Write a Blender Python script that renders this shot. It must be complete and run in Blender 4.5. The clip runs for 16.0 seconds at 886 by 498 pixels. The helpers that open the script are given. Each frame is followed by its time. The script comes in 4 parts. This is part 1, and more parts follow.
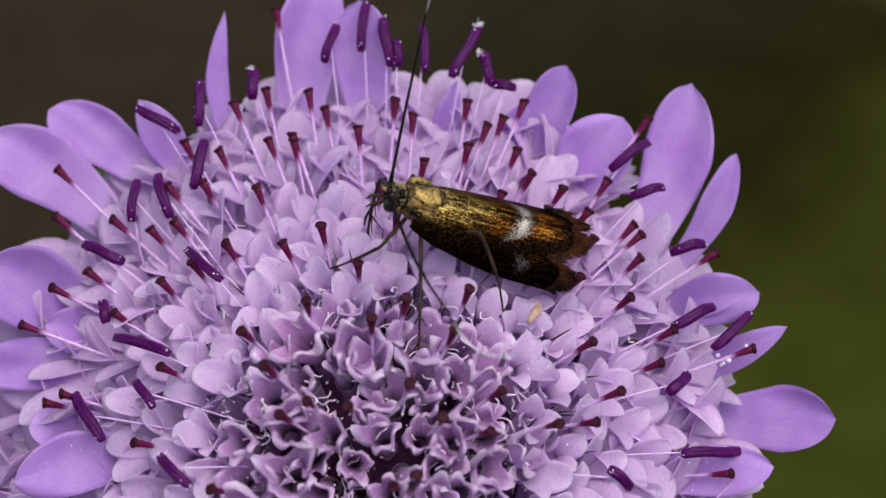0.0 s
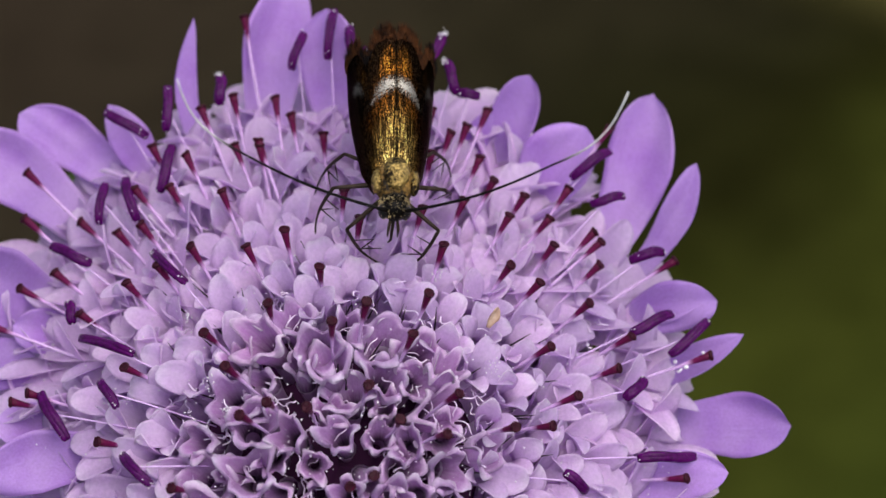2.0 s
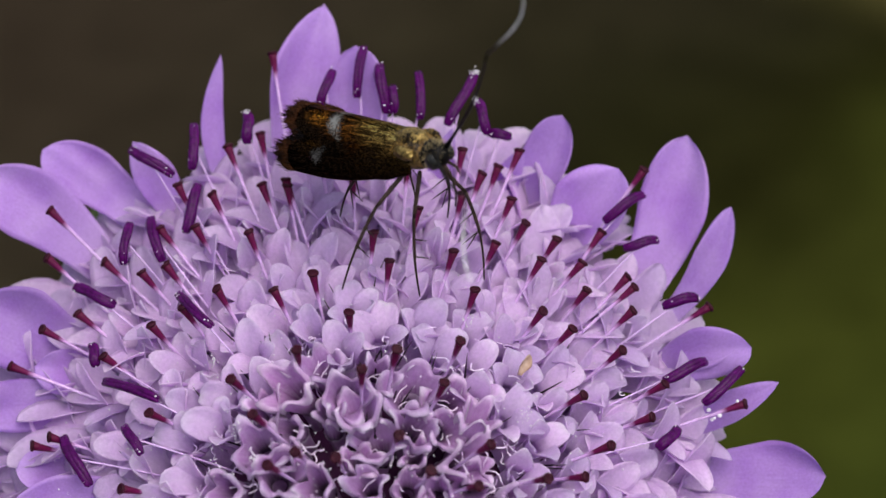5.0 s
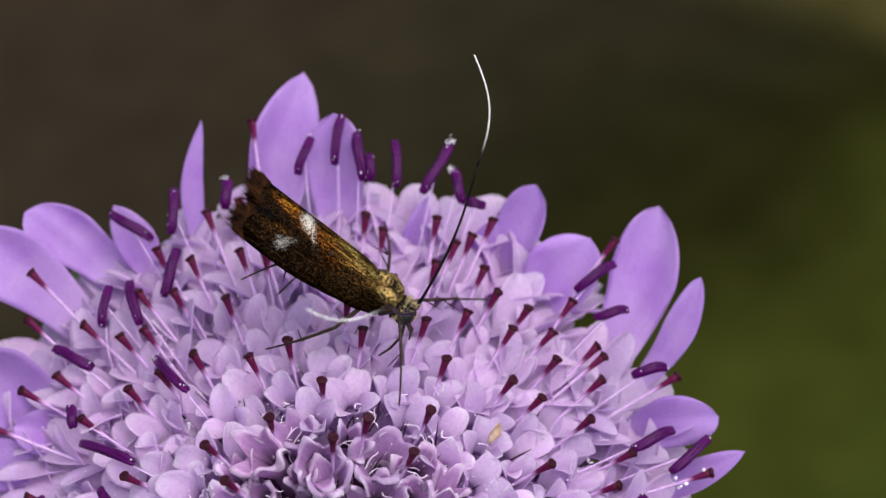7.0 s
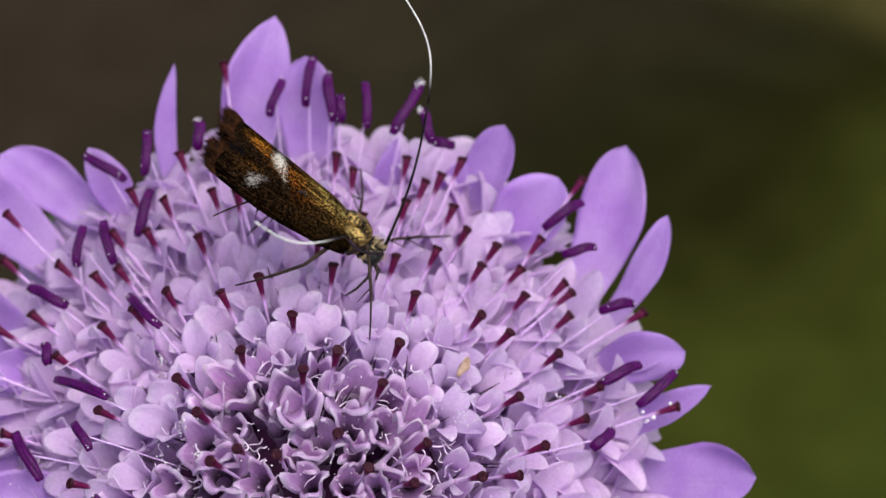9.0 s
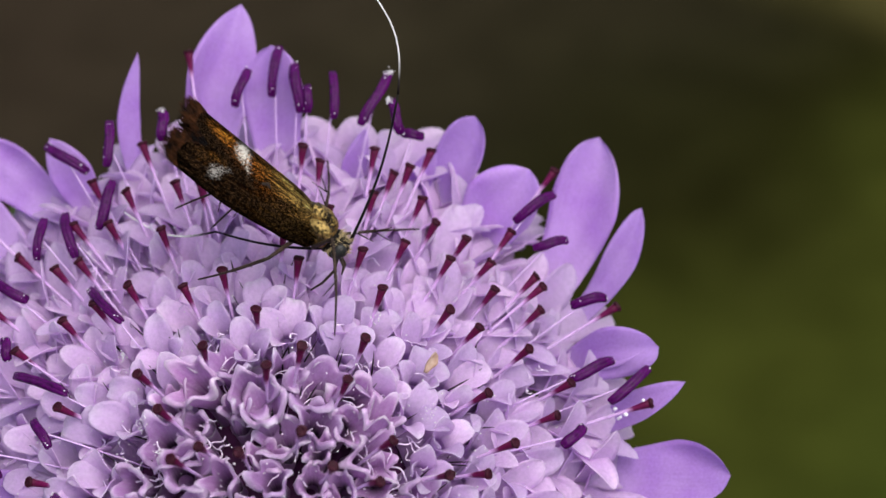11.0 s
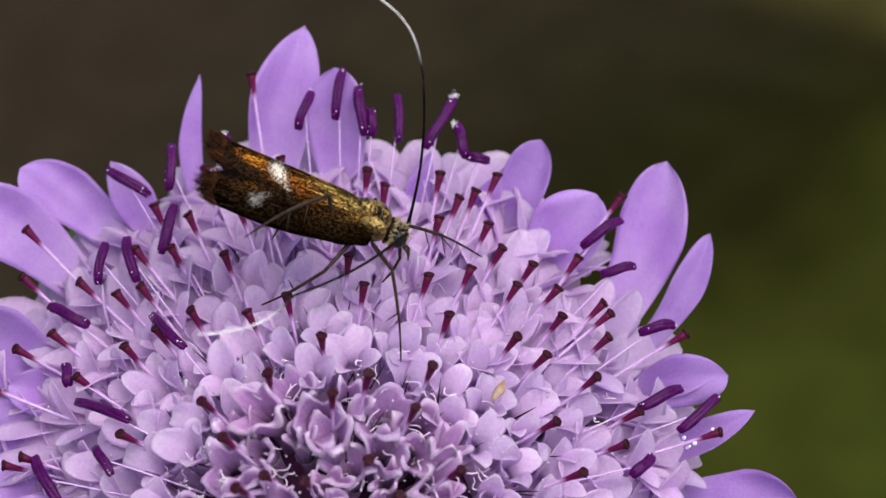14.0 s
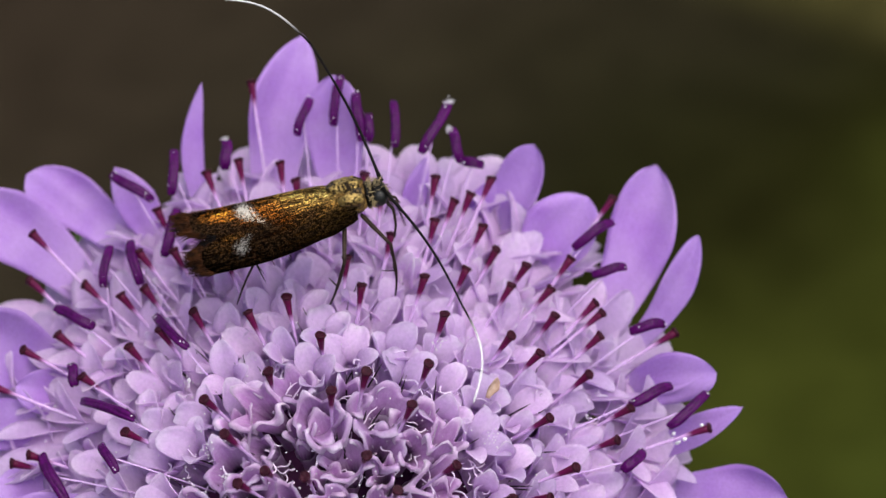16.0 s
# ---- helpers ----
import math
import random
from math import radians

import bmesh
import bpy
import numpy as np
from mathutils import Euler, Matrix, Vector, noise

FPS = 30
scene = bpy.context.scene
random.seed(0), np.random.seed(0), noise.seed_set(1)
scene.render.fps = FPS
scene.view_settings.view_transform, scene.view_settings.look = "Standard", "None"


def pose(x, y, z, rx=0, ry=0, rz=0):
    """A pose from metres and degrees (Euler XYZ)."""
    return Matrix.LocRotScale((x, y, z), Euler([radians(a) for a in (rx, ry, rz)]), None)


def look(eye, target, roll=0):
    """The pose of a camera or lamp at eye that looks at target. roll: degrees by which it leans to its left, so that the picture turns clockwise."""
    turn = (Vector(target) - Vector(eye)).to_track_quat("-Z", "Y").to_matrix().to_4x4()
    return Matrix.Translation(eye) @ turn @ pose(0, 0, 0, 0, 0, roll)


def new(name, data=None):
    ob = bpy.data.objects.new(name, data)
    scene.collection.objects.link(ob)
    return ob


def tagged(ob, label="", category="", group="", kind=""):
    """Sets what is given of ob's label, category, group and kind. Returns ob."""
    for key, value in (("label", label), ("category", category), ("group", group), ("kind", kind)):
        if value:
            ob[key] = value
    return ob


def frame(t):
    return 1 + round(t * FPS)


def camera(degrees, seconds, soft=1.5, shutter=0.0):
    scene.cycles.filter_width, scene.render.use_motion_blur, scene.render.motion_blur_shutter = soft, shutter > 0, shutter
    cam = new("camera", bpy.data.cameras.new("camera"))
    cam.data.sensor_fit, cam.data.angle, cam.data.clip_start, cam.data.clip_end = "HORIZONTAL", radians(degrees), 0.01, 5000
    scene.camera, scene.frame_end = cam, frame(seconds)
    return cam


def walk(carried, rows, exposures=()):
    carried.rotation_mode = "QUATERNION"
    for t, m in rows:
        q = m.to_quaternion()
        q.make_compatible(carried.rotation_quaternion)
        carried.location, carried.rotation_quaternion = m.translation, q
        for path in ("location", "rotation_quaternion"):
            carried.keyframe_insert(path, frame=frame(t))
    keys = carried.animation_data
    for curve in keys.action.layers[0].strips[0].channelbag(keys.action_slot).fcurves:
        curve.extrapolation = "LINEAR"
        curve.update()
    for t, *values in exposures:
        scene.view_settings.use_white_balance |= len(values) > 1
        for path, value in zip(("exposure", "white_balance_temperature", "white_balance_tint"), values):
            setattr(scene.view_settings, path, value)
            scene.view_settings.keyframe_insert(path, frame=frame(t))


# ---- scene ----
MM = 0.001
HEAD = Vector((0, 0, 0.35))     # centre of the flower head, above the ground

# ---- camera ----
cam = camera(20.0, 16.0, soft=1.5)
cam.data.dof.use_dof = True
cam.data.dof.focus_distance = 0.112
cam.data.dof.aperture_fstop = 42
cam.data.dof.aperture_blades = 7
walk(cam, [
    (0, pose(0.00294, -0.08196, 0.43267, 49.909, 0.800, -0.705)),
    (0.5, pose(0.00313, -0.08178, 0.43260, 49.919, 0.783, -0.324)),
    (1, pose(0.00362, -0.08213, 0.43338, 49.875, 0.856, -0.017)),
    (1.5, pose(0.00367, -0.08123, 0.43306, 49.725, 0.265, -0.246)),
    (2, pose(0.00478, -0.08350, 0.43345, 50.221, 0.393, -0.297)),
    (2.5, pose(0.00563, -0.08232, 0.43348, 49.970, 0.370, -0.125)),
    (3, pose(0.00559, -0.08353, 0.43394, 50.332, 0.229, -0.319)),
    (3.5, pose(0.00498, -0.08190, 0.43439, 49.828, 0.143, -0.085)),
    (4, pose(0.00365, -0.08209, 0.43306, 50.523, -0.009, -0.320)),
    (4.5, pose(0.00379, -0.08043, 0.43383, 50.226, 0.377, 0.251)),
    (5, pose(0.00335, -0.08038, 0.43404, 50.000, -0.000, 0.000)),
    (5.2, pose(0.00372, -0.07900, 0.43478, 50.045, -0.207, -0.092)),
    (7.3, pose(0.00461, -0.08093, 0.43775, 50.368, -0.579, 0.510)),
    (7.5, pose(0.00424, -0.08218, 0.43805, 50.439, -0.515, 0.244)),
    (8, pose(0.00439, -0.08168, 0.43723, 50.454, -0.360, 0.352)),
    (8.5, pose(0.00345, -0.08305, 0.43715, 50.353, -0.415, 0.155)),
    (9, pose(0.00591, -0.08337, 0.43598, 50.333, -0.384, 0.257)),
    (9.2, pose(0.00700, -0.08281, 0.43476, 50.333, -0.384, 0.257)),
    (11.3, pose(0.00718, -0.08140, 0.43438, 50.116, -0.446, 0.159)),
    (11.5, pose(0.00720, -0.08199, 0.43418, 50.449, -0.125, 0.234)),
    (12, pose(0.00731, -0.08228, 0.43391, 50.409, -0.074, 0.373)),
    (12.5, pose(0.00723, -0.08167, 0.43407, 50.282, -0.159, 0.398)),
    (13, pose(0.00686, -0.08134, 0.43346, 50.421, -0.330, 0.444)),
    (13.5, pose(0.00537, -0.08061, 0.43384, 50.772, -0.169, 0.772)),
    (14, pose(0.00531, -0.07992, 0.43382, 50.484, -0.236, 0.763)),
    (14.5, pose(0.00581, -0.08113, 0.43443, 50.490, 0.022, 0.912)),
    (15, pose(0.00601, -0.08151, 0.43446, 50.492, -0.101, 0.725)),
    (15.5, pose(0.00590, -0.08307, 0.43480, 50.834, -0.057, 0.490)),
    (16, pose(0.00568, -0.08248, 0.43560, 50.655, 0.001, 0.654)),
], [(0.0, 0.24), (5.2, 0.25), (7.3, 0.40), (16.0, 0.40)])

# ---- light ----
SUN_UP, SUN_TURN = radians(70), radians(138)
world = bpy.data.worlds.new("sky")
scene.world = world
world.use_nodes = True
wn = world.node_tree
sky = wn.nodes.new("ShaderNodeTexSky")
sky.sky_type, sky.sun_disc = "NISHITA", False
sky.sun_elevation, sky.sun_rotation = SUN_UP, SUN_TURN
sky.air_density, sky.dust_density = 1.0, 3.0
wn.nodes["Background"].inputs["Strength"].default_value = 0.15
veil = wn.nodes.new("ShaderNodeHueSaturation")     # thin cloud takes most of the blue out of the sky
veil.inputs["Saturation"].default_value = 0.6
wn.links.new(sky.outputs["Color"], veil.inputs["Color"])
wn.links.new(veil.outputs["Color"], wn.nodes["Background"].inputs["Color"])
sun = new("sun", bpy.data.lights.new("sun", "SUN"))
sun.data.energy, sun.data.angle, sun.data.color = 2.15, radians(70), (1.0, 0.95, 0.88)
to_sun = Vector((math.sin(SUN_TURN) * math.cos(SUN_UP), math.cos(SUN_TURN) * math.cos(SUN_UP), math.sin(SUN_UP)))
sun.matrix_world = look(HEAD + to_sun, HEAD)


# ---- materials ----
def node(tree, kind, **values):
    n = tree.nodes.new(kind)
    for key, value in values.items():
        n.inputs[key.replace("_", " ")].default_value = value
    return n


def base_material(name, rough=0.6, metal=0.0):
    m = bpy.data.materials.new(name)
    m.use_nodes = True
    b = m.node_tree.nodes["Principled BSDF"]
    b.inputs["Roughness"].default_value = rough
    b.inputs["Metallic"].default_value = metal
    return m, m.node_tree, b


def ramp(tree, source, *stops):
    r = tree.nodes.new("ShaderNodeValToRGB")
    while len(r.color_ramp.elements) < len(stops):
        r.color_ramp.elements.new(0.5)
    for e, (at, colour) in zip(r.color_ramp.elements, stops):
        e.position, e.color = at, (*colour, 1)
    tree.links.new(source, r.inputs["Fac"])
    return r.outputs["Color"]


def mixed(tree, fac, a, b, how="MIX"):
    m = tree.nodes.new("ShaderNodeMix")
    m.data_type, m.blend_type = "RGBA", how
    for value, slot in ((fac, 0), (a, 6), (b, 7)):
        if isinstance(value, bpy.types.NodeSocket):
            tree.links.new(value, m.inputs[slot])
        elif slot:
            m.inputs[slot].default_value = (*value, 1)
        else:
            m.inputs[slot].default_value = value
    return m.outputs[2]


def noise_of(tree, vector, scale, detail=3.0, rough=0.55):
    n = node(tree, "ShaderNodeTexNoise", Scale=scale, Detail=detail, Roughness=rough)
    tree.links.new(vector, n.inputs["Vector"])
    return n.outputs["Fac"]


def bumped(tree, bsdf, height, strength, distance):
    b = node(tree, "ShaderNodeBump", Strength=strength, Distance=distance)
    tree.links.new(height, b.inputs["Height"])
    tree.links.new(b.outputs["Normal"], bsdf.inputs["Normal"])
    return b.outputs["Normal"]


def petal_material(name, deep, pale, tip, let_through=0.3, rim=0.7, first=0.4):
    """Thin petal tissue: a lengthwise wash from base to tip, fine veins, speckle, and light that shines through."""
    m, t, b = base_material(name, 0.45)
    uv = t.nodes.new("ShaderNodeUVMap").outputs["UV"]
    split = t.nodes.new("ShaderNodeSeparateXYZ")
    t.links.new(uv, split.inputs[0])
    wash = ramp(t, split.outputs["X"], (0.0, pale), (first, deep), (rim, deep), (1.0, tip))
    stretch = node(t, "ShaderNodeMapping")
    stretch.inputs["Scale"].default_value = (1.2, 16, 1)
    t.links.new(uv, stretch.inputs["Vector"])
    veins = noise_of(t, stretch.outputs["Vector"], 1.6, 2)
    grain = noise_of(t, t.nodes.new("ShaderNodeTexCoord").outputs["Object"], 8000, 3)
    patch = noise_of(t, t.nodes.new("ShaderNodeTexCoord").outputs["Object"], 420, 2)
    info = t.nodes.new("ShaderNodeObjectInfo")
    lifted = mixed(t, ramp(t, veins, (0.40, (0, 0, 0)), (0.64, (0.25, 0.25, 0.25))), wash, tip)
    blotch = mixed(t, ramp(t, patch, (0.35, (0, 0, 0)), (0.7, (0.3, 0.3, 0.3))), lifted, pale)
    blotch = mixed(t, 1.0, blotch, ramp(t, grain, (0.3, (0.88, 0.86, 0.89)), (0.7, (1.04, 1.04, 1.04))), "MULTIPLY")
    own = mixed(t, 1.0, blotch, ramp(t, info.outputs["Random"], (0, (0.8, 0.78, 0.86)), (1, (1.0, 1.0, 1.0))), "MULTIPLY")
    t.links.new(own, b.inputs["Base Color"])
    b.inputs["Specular IOR Level"].default_value = 0.45
    b.inputs["Sheen Weight"].default_value = 0.08
    bumped(t, b, mixed(t, 0.4, veins, grain), 0.4, 0.00005)
    thin = t.nodes.new("ShaderNodeBsdfTranslucent")
    t.links.new(own, thin.inputs["Color"])
    mix = node(t, "ShaderNodeMixShader", Fac=let_through)
    t.links.new(b.outputs[0], mix.inputs[1])
    t.links.new(thin.outputs[0], mix.inputs[2])
    t.links.new(mix.outputs[0], t.nodes["Material Output"].inputs["Surface"])
    return m


def plain_material(name, dark, light, scale, rough=0.5, bump=0.3, depth=0.00003, metal=0.0, gloss=0.3, span=(0.3, 0.7)):
    m, t, b = base_material(name, rough, metal)
    b.inputs["Specular IOR Level"].default_value = gloss
    where = t.nodes.new("ShaderNodeTexCoord").outputs["Object"]
    fine, coarse = noise_of(t, where, scale, 4), noise_of(t, where, scale * 0.17, 2)
    both = mixed(t, 0.45, fine, coarse)
    t.links.new(ramp(t, both, (span[0], dark), (span[1], light)), b.inputs["Base Color"])
    bumped(t, b, fine, bump, depth)
    return m


def length_material(name, rough, scale, *stops):
    """A tint that runs along a stalk by its UV, with fine mottling."""
    m, t, b = base_material(name, rough)
    b.inputs["Specular IOR Level"].default_value = 0.12
    split = t.nodes.new("ShaderNodeSeparateXYZ")
    t.links.new(t.nodes.new("ShaderNodeUVMap").outputs["UV"], split.inputs[0])
    grain = noise_of(t, t.nodes.new("ShaderNodeTexCoord").outputs["Object"], scale, 3)
    wash = ramp(t, split.outputs["X"], *stops)
    t.links.new(mixed(t, 1.0, wash, ramp(t, grain, (0.3, (0.75, 0.75, 0.75)), (0.7, (1, 1, 1))), "MULTIPLY"), b.inputs["Base Color"])
    bumped(t, b, grain, 0.3, 0.00002)
    return m


RAY = petal_material("ray petal", (0.47, 0.22, 0.70), (0.76, 0.55, 0.86), (0.57, 0.33, 0.79), 0.42)
# disc petals: purple throat, its base deepened for shade down inside the cups
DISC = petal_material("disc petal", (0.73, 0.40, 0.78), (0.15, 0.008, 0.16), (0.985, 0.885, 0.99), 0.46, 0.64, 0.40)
SNOWY = petal_material("pale disc petal", (0.90, 0.70, 0.945), (0.68, 0.42, 0.77), (0.98, 0.91, 0.985), 0.60)
MIDWAY = petal_material("middle petal", (0.89, 0.685, 0.94), (0.80, 0.58, 0.87), (0.96, 0.84, 0.97), 0.62)
CALYX = plain_material("calyx tissue", (0.46, 0.26, 0.54), (0.70, 0.48, 0.76), 1800, 0.7)
# receptacle purple taken near black: it carries the deep shade between florets
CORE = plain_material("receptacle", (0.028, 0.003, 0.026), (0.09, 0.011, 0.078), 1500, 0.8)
PIN = length_material("stigma stalk", 0.42, 6000, (0.0, (0.70, 0.54, 0.80)), (0.54, (0.62, 0.36, 0.72)), (0.70, (0.12, 0.005, 0.06)), (1.0, (0.075, 0.003, 0.026)))
KNOB = plain_material("stigma knob", (0.014, 0.0015, 0.006), (0.045, 0.005, 0.016), 5000, 0.5, gloss=0.12)
FILAMENT = plain_material("filament", (0.50, 0.30, 0.62), (0.66, 0.46, 0.76), 2500, 0.45)
ANTHER = plain_material("anther", (0.016, 0.0005, 0.024), (0.095, 0.001, 0.11), 4500, 0.22, 0.8, 0.00008, gloss=0.13)
CURL = plain_material("curled thread", (0.62, 0.46, 0.70), (0.80, 0.68, 0.84), 3000, 0.4)
BRISTLE = plain_material("calyx bristle", (0.008, 0.004, 0.008), (0.03, 0.012, 0.025), 4000, 0.45)
POLLEN = plain_material("pollen", (0.72, 0.68, 0.74), (0.9, 0.87, 0.9), 9000, 0.7)
GREEN = plain_material("stem green", (0.05, 0.085, 0.025), (0.10, 0.15, 0.05), 700, 0.6)
BROWN = plain_material("withered floret", (0.26, 0.11, 0.04), (0.74, 0.60, 0.52), 2200, 0.6)

# moth
BLACK = plain_material("chitin", (0.001, 0.0008, 0.0008), (0.005, 0.0035, 0.003), 5000, 0.42, gloss=0.1)
LEG = plain_material("leg scales", (0.006, 0.004, 0.003), (0.05, 0.033, 0.025), 7000, 0.45, gloss=0.08)
EYE = plain_material("compound eye", (0.003, 0.003, 0.003), (0.015, 0.015, 0.014), 16000, 0.34, 0.6, 0.00002)
FUR = plain_material("golden fur", (0.010, 0.006, 0.003), (0.28, 0.16, 0.04), 6500, 0.5, 0.9, 0.0001, span=(0.42, 0.60))
PALE = plain_material("face hair", (0.02, 0.013, 0.008), (0.46, 0.36, 0.19), 4000, 0.5, 0.9, 0.0001, span=(0.38, 0.54))
HAIR = plain_material("wing fringe", (0.003, 0.002, 0.002), (0.06, 0.021, 0.007), 2500, 0.7, gloss=0.05, span=(0.42, 0.62))
GILT = plain_material("gilt scales", (0.012, 0.007, 0.003), (0.50, 0.34, 0.11), 7500, 0.34, 0.9, 0.0001, 0.8, span=(0.42, 0.60))
WHITE = length_material("antenna end", 0.45, 5000, (0.0, (0.006, 0.004, 0.004)), (0.12, (0.02, 0.015, 0.015)), (0.36, (0.74, 0.72, 0.72)), (1.0, (0.92, 0.91, 0.91)))


def stretched(tree, uv, along, across, detail=3.0, shift=0.0):
    m = node(tree, "ShaderNodeMapping")
    m.inputs["Scale"].default_value, m.inputs["Location"].default_value = (along, across, 1), (shift, shift, 0)
    tree.links.new(uv, m.inputs["Vector"])
    return noise_of(tree, m.outputs["Vector"], 1.0, detail, 0.6)


def added(tree, a, k, b):
    """a * k + b"""
    m = tree.nodes.new("ShaderNodeMath")
    m.operation = "MULTIPLY_ADD"
    tree.links.new(a, m.inputs[0])
    m.inputs[1].default_value = k
    tree.links.new(b, m.inputs[2])
    return m.outputs[0]


def wing_material():
    """Bronze scales: gold from the root, rust patches behind two white blotches, a black end and a dusky outer edge.
    Shade down the sides and glints of single scales are in the colour too.
    """
    m, t, b = base_material("wing scales", 0.30, 0.92)
    b.inputs["Specular Tint"].default_value = (0.35, 0.28, 0.2, 1)
    b.inputs["Specular IOR Level"].default_value = 0.1
    uv = t.nodes.new("ShaderNodeUVMap").outputs["UV"]
    split = t.nodes.new("ShaderNodeSeparateXYZ")
    t.links.new(uv, split.inputs[0])
    streak, fine, cloud = stretched(t, uv, 5, 30, 4), stretched(t, uv, 34, 120, 3), stretched(t, uv, 9, 7, 5, 3.0)
    cells = node(t, "ShaderNodeTexVoronoi", Scale=24000)
    t.links.new(t.nodes.new("ShaderNodeTexCoord").outputs["Object"], cells.inputs["Vector"])
    fleck = t.nodes.new("ShaderNodeSeparateXYZ")
    t.links.new(cells.outputs["Color"], fleck.inputs[0])
    along = added(t, cloud, 0.22, split.outputs["X"])
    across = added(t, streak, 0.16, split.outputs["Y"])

    def patch(colour, u, v, ru, rv, tint, soft, flecked=0.5):
        """A ragged oval of other scales round (u, v)."""
        at = t.nodes.new("ShaderNodeMapping")
        at.inputs["Location"].default_value = (-u / ru, -v / rv, 0)
        at.inputs["Scale"].default_value = (1 / ru, 1 / rv, 0)
        t.links.new(uv, at.inputs["Vector"])
        size = t.nodes.new("ShaderNodeVectorMath")
        size.operation = "LENGTH"
        t.links.new(at.outputs[0], size.inputs[0])
        ragged = added(t, fleck.outputs[1], flecked, added(t, cloud, 1.6, size.outputs["Value"]))
        mask = node(t, "ShaderNodeMapRange")
        t.links.new(ragged, mask.inputs["Value"])
        mask.inputs["From Min"].default_value = 1.8 + 0.5 * flecked + soft
        mask.inputs["From Max"].default_value = 1.8 + 0.5 * flecked - soft
        return mixed(t, mask.outputs[0], colour, tint)

    colour = ramp(t, along, (0.10, (0.78, 0.55, 0.19)), (0.36, (0.62, 0.40, 0.12)), (0.52, (0.30, 0.145, 0.032)), (0.66, (0.11, 0.042, 0.009)), (0.86, (0.045, 0.018, 0.006)), (1.0, (0.018, 0.009, 0.006)))
    colour = patch(colour, 0.52, 0.34, 0.12, 0.26, (0.19, 0.068, 0.012), 0.7)
    colour = patch(colour, 0.76, 0.14, 0.09, 0.12, (0.52, 0.20, 0.028), 0.5)
    colour = patch(colour, 0.80, 0.62, 0.08, 0.12, (0.55, 0.29, 0.06), 0.5)
    colour = patch(colour, 0.86, 0.38, 0.16, 0.16, (0.018, 0.011, 0.007), 0.5)
    colour = patch(colour, 0.62, 0.55, 0.12, 0.13, (0.022, 0.013, 0.008), 0.6)
    # dusky outer edge, widened and darkened to paint the shaded side of the wing
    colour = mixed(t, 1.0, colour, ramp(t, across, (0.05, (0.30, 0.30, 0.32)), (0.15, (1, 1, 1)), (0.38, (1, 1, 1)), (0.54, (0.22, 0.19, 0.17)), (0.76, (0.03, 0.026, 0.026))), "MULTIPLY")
    colour = mixed(t, ramp(t, streak, (0.46, (0, 0, 0)), (0.59, (1, 1, 1))), mixed(t, 0.93, colour, (0.012, 0.007, 0.004)), colour)
    # most scales dimmed, a few over-brightened: sparkle painted into the base colour
    colour = mixed(t, 1.0, colour, ramp(t, mixed(t, 0.72, fleck.outputs[0], fine), (0.38, (0.05, 0.045, 0.04)), (0.54, (0.42, 0.40, 0.38)), (0.68, (4.4, 4.1, 3.5))), "MULTIPLY")
    colour = patch(colour, 0.59, 0.16, 0.034, 0.14, (0.50, 0.46, 0.40), 0.55, 1.8)
    colour = patch(colour, 0.70, 0.72, 0.022, 0.065, (0.17, 0.16, 0.148), 0.55, 3.0)
    t.links.new(colour, b.inputs["Base Color"])
    relief = bumped(t, b, mixed(t, 0.5, fine, streak), 0.7, 0.00006)
    tilt = t.nodes.new("ShaderNodeVectorMath")       # every scale lies at its own slight angle
    tilt.operation = "SUBTRACT"
    t.links.new(cells.outputs["Color"], tilt.inputs[0])
    tilt.inputs[1].default_value = (0.5, 0.5, 0.5)
    uneven = t.nodes.new("ShaderNodeVectorMath")
    uneven.operation = "MULTIPLY_ADD"
    t.links.new(tilt.outputs[0], uneven.inputs[0])
    uneven.inputs[1].default_value = (0.34, 0.34, 0.34)
    t.links.new(relief, uneven.inputs[2])
    straight = t.nodes.new("ShaderNodeVectorMath")
    straight.operation = "NORMALIZE"
    t.links.new(uneven.outputs[0], straight.inputs[0])
    t.links.new(straight.outputs[0], b.inputs["Normal"])
    return m


WING = wing_material()


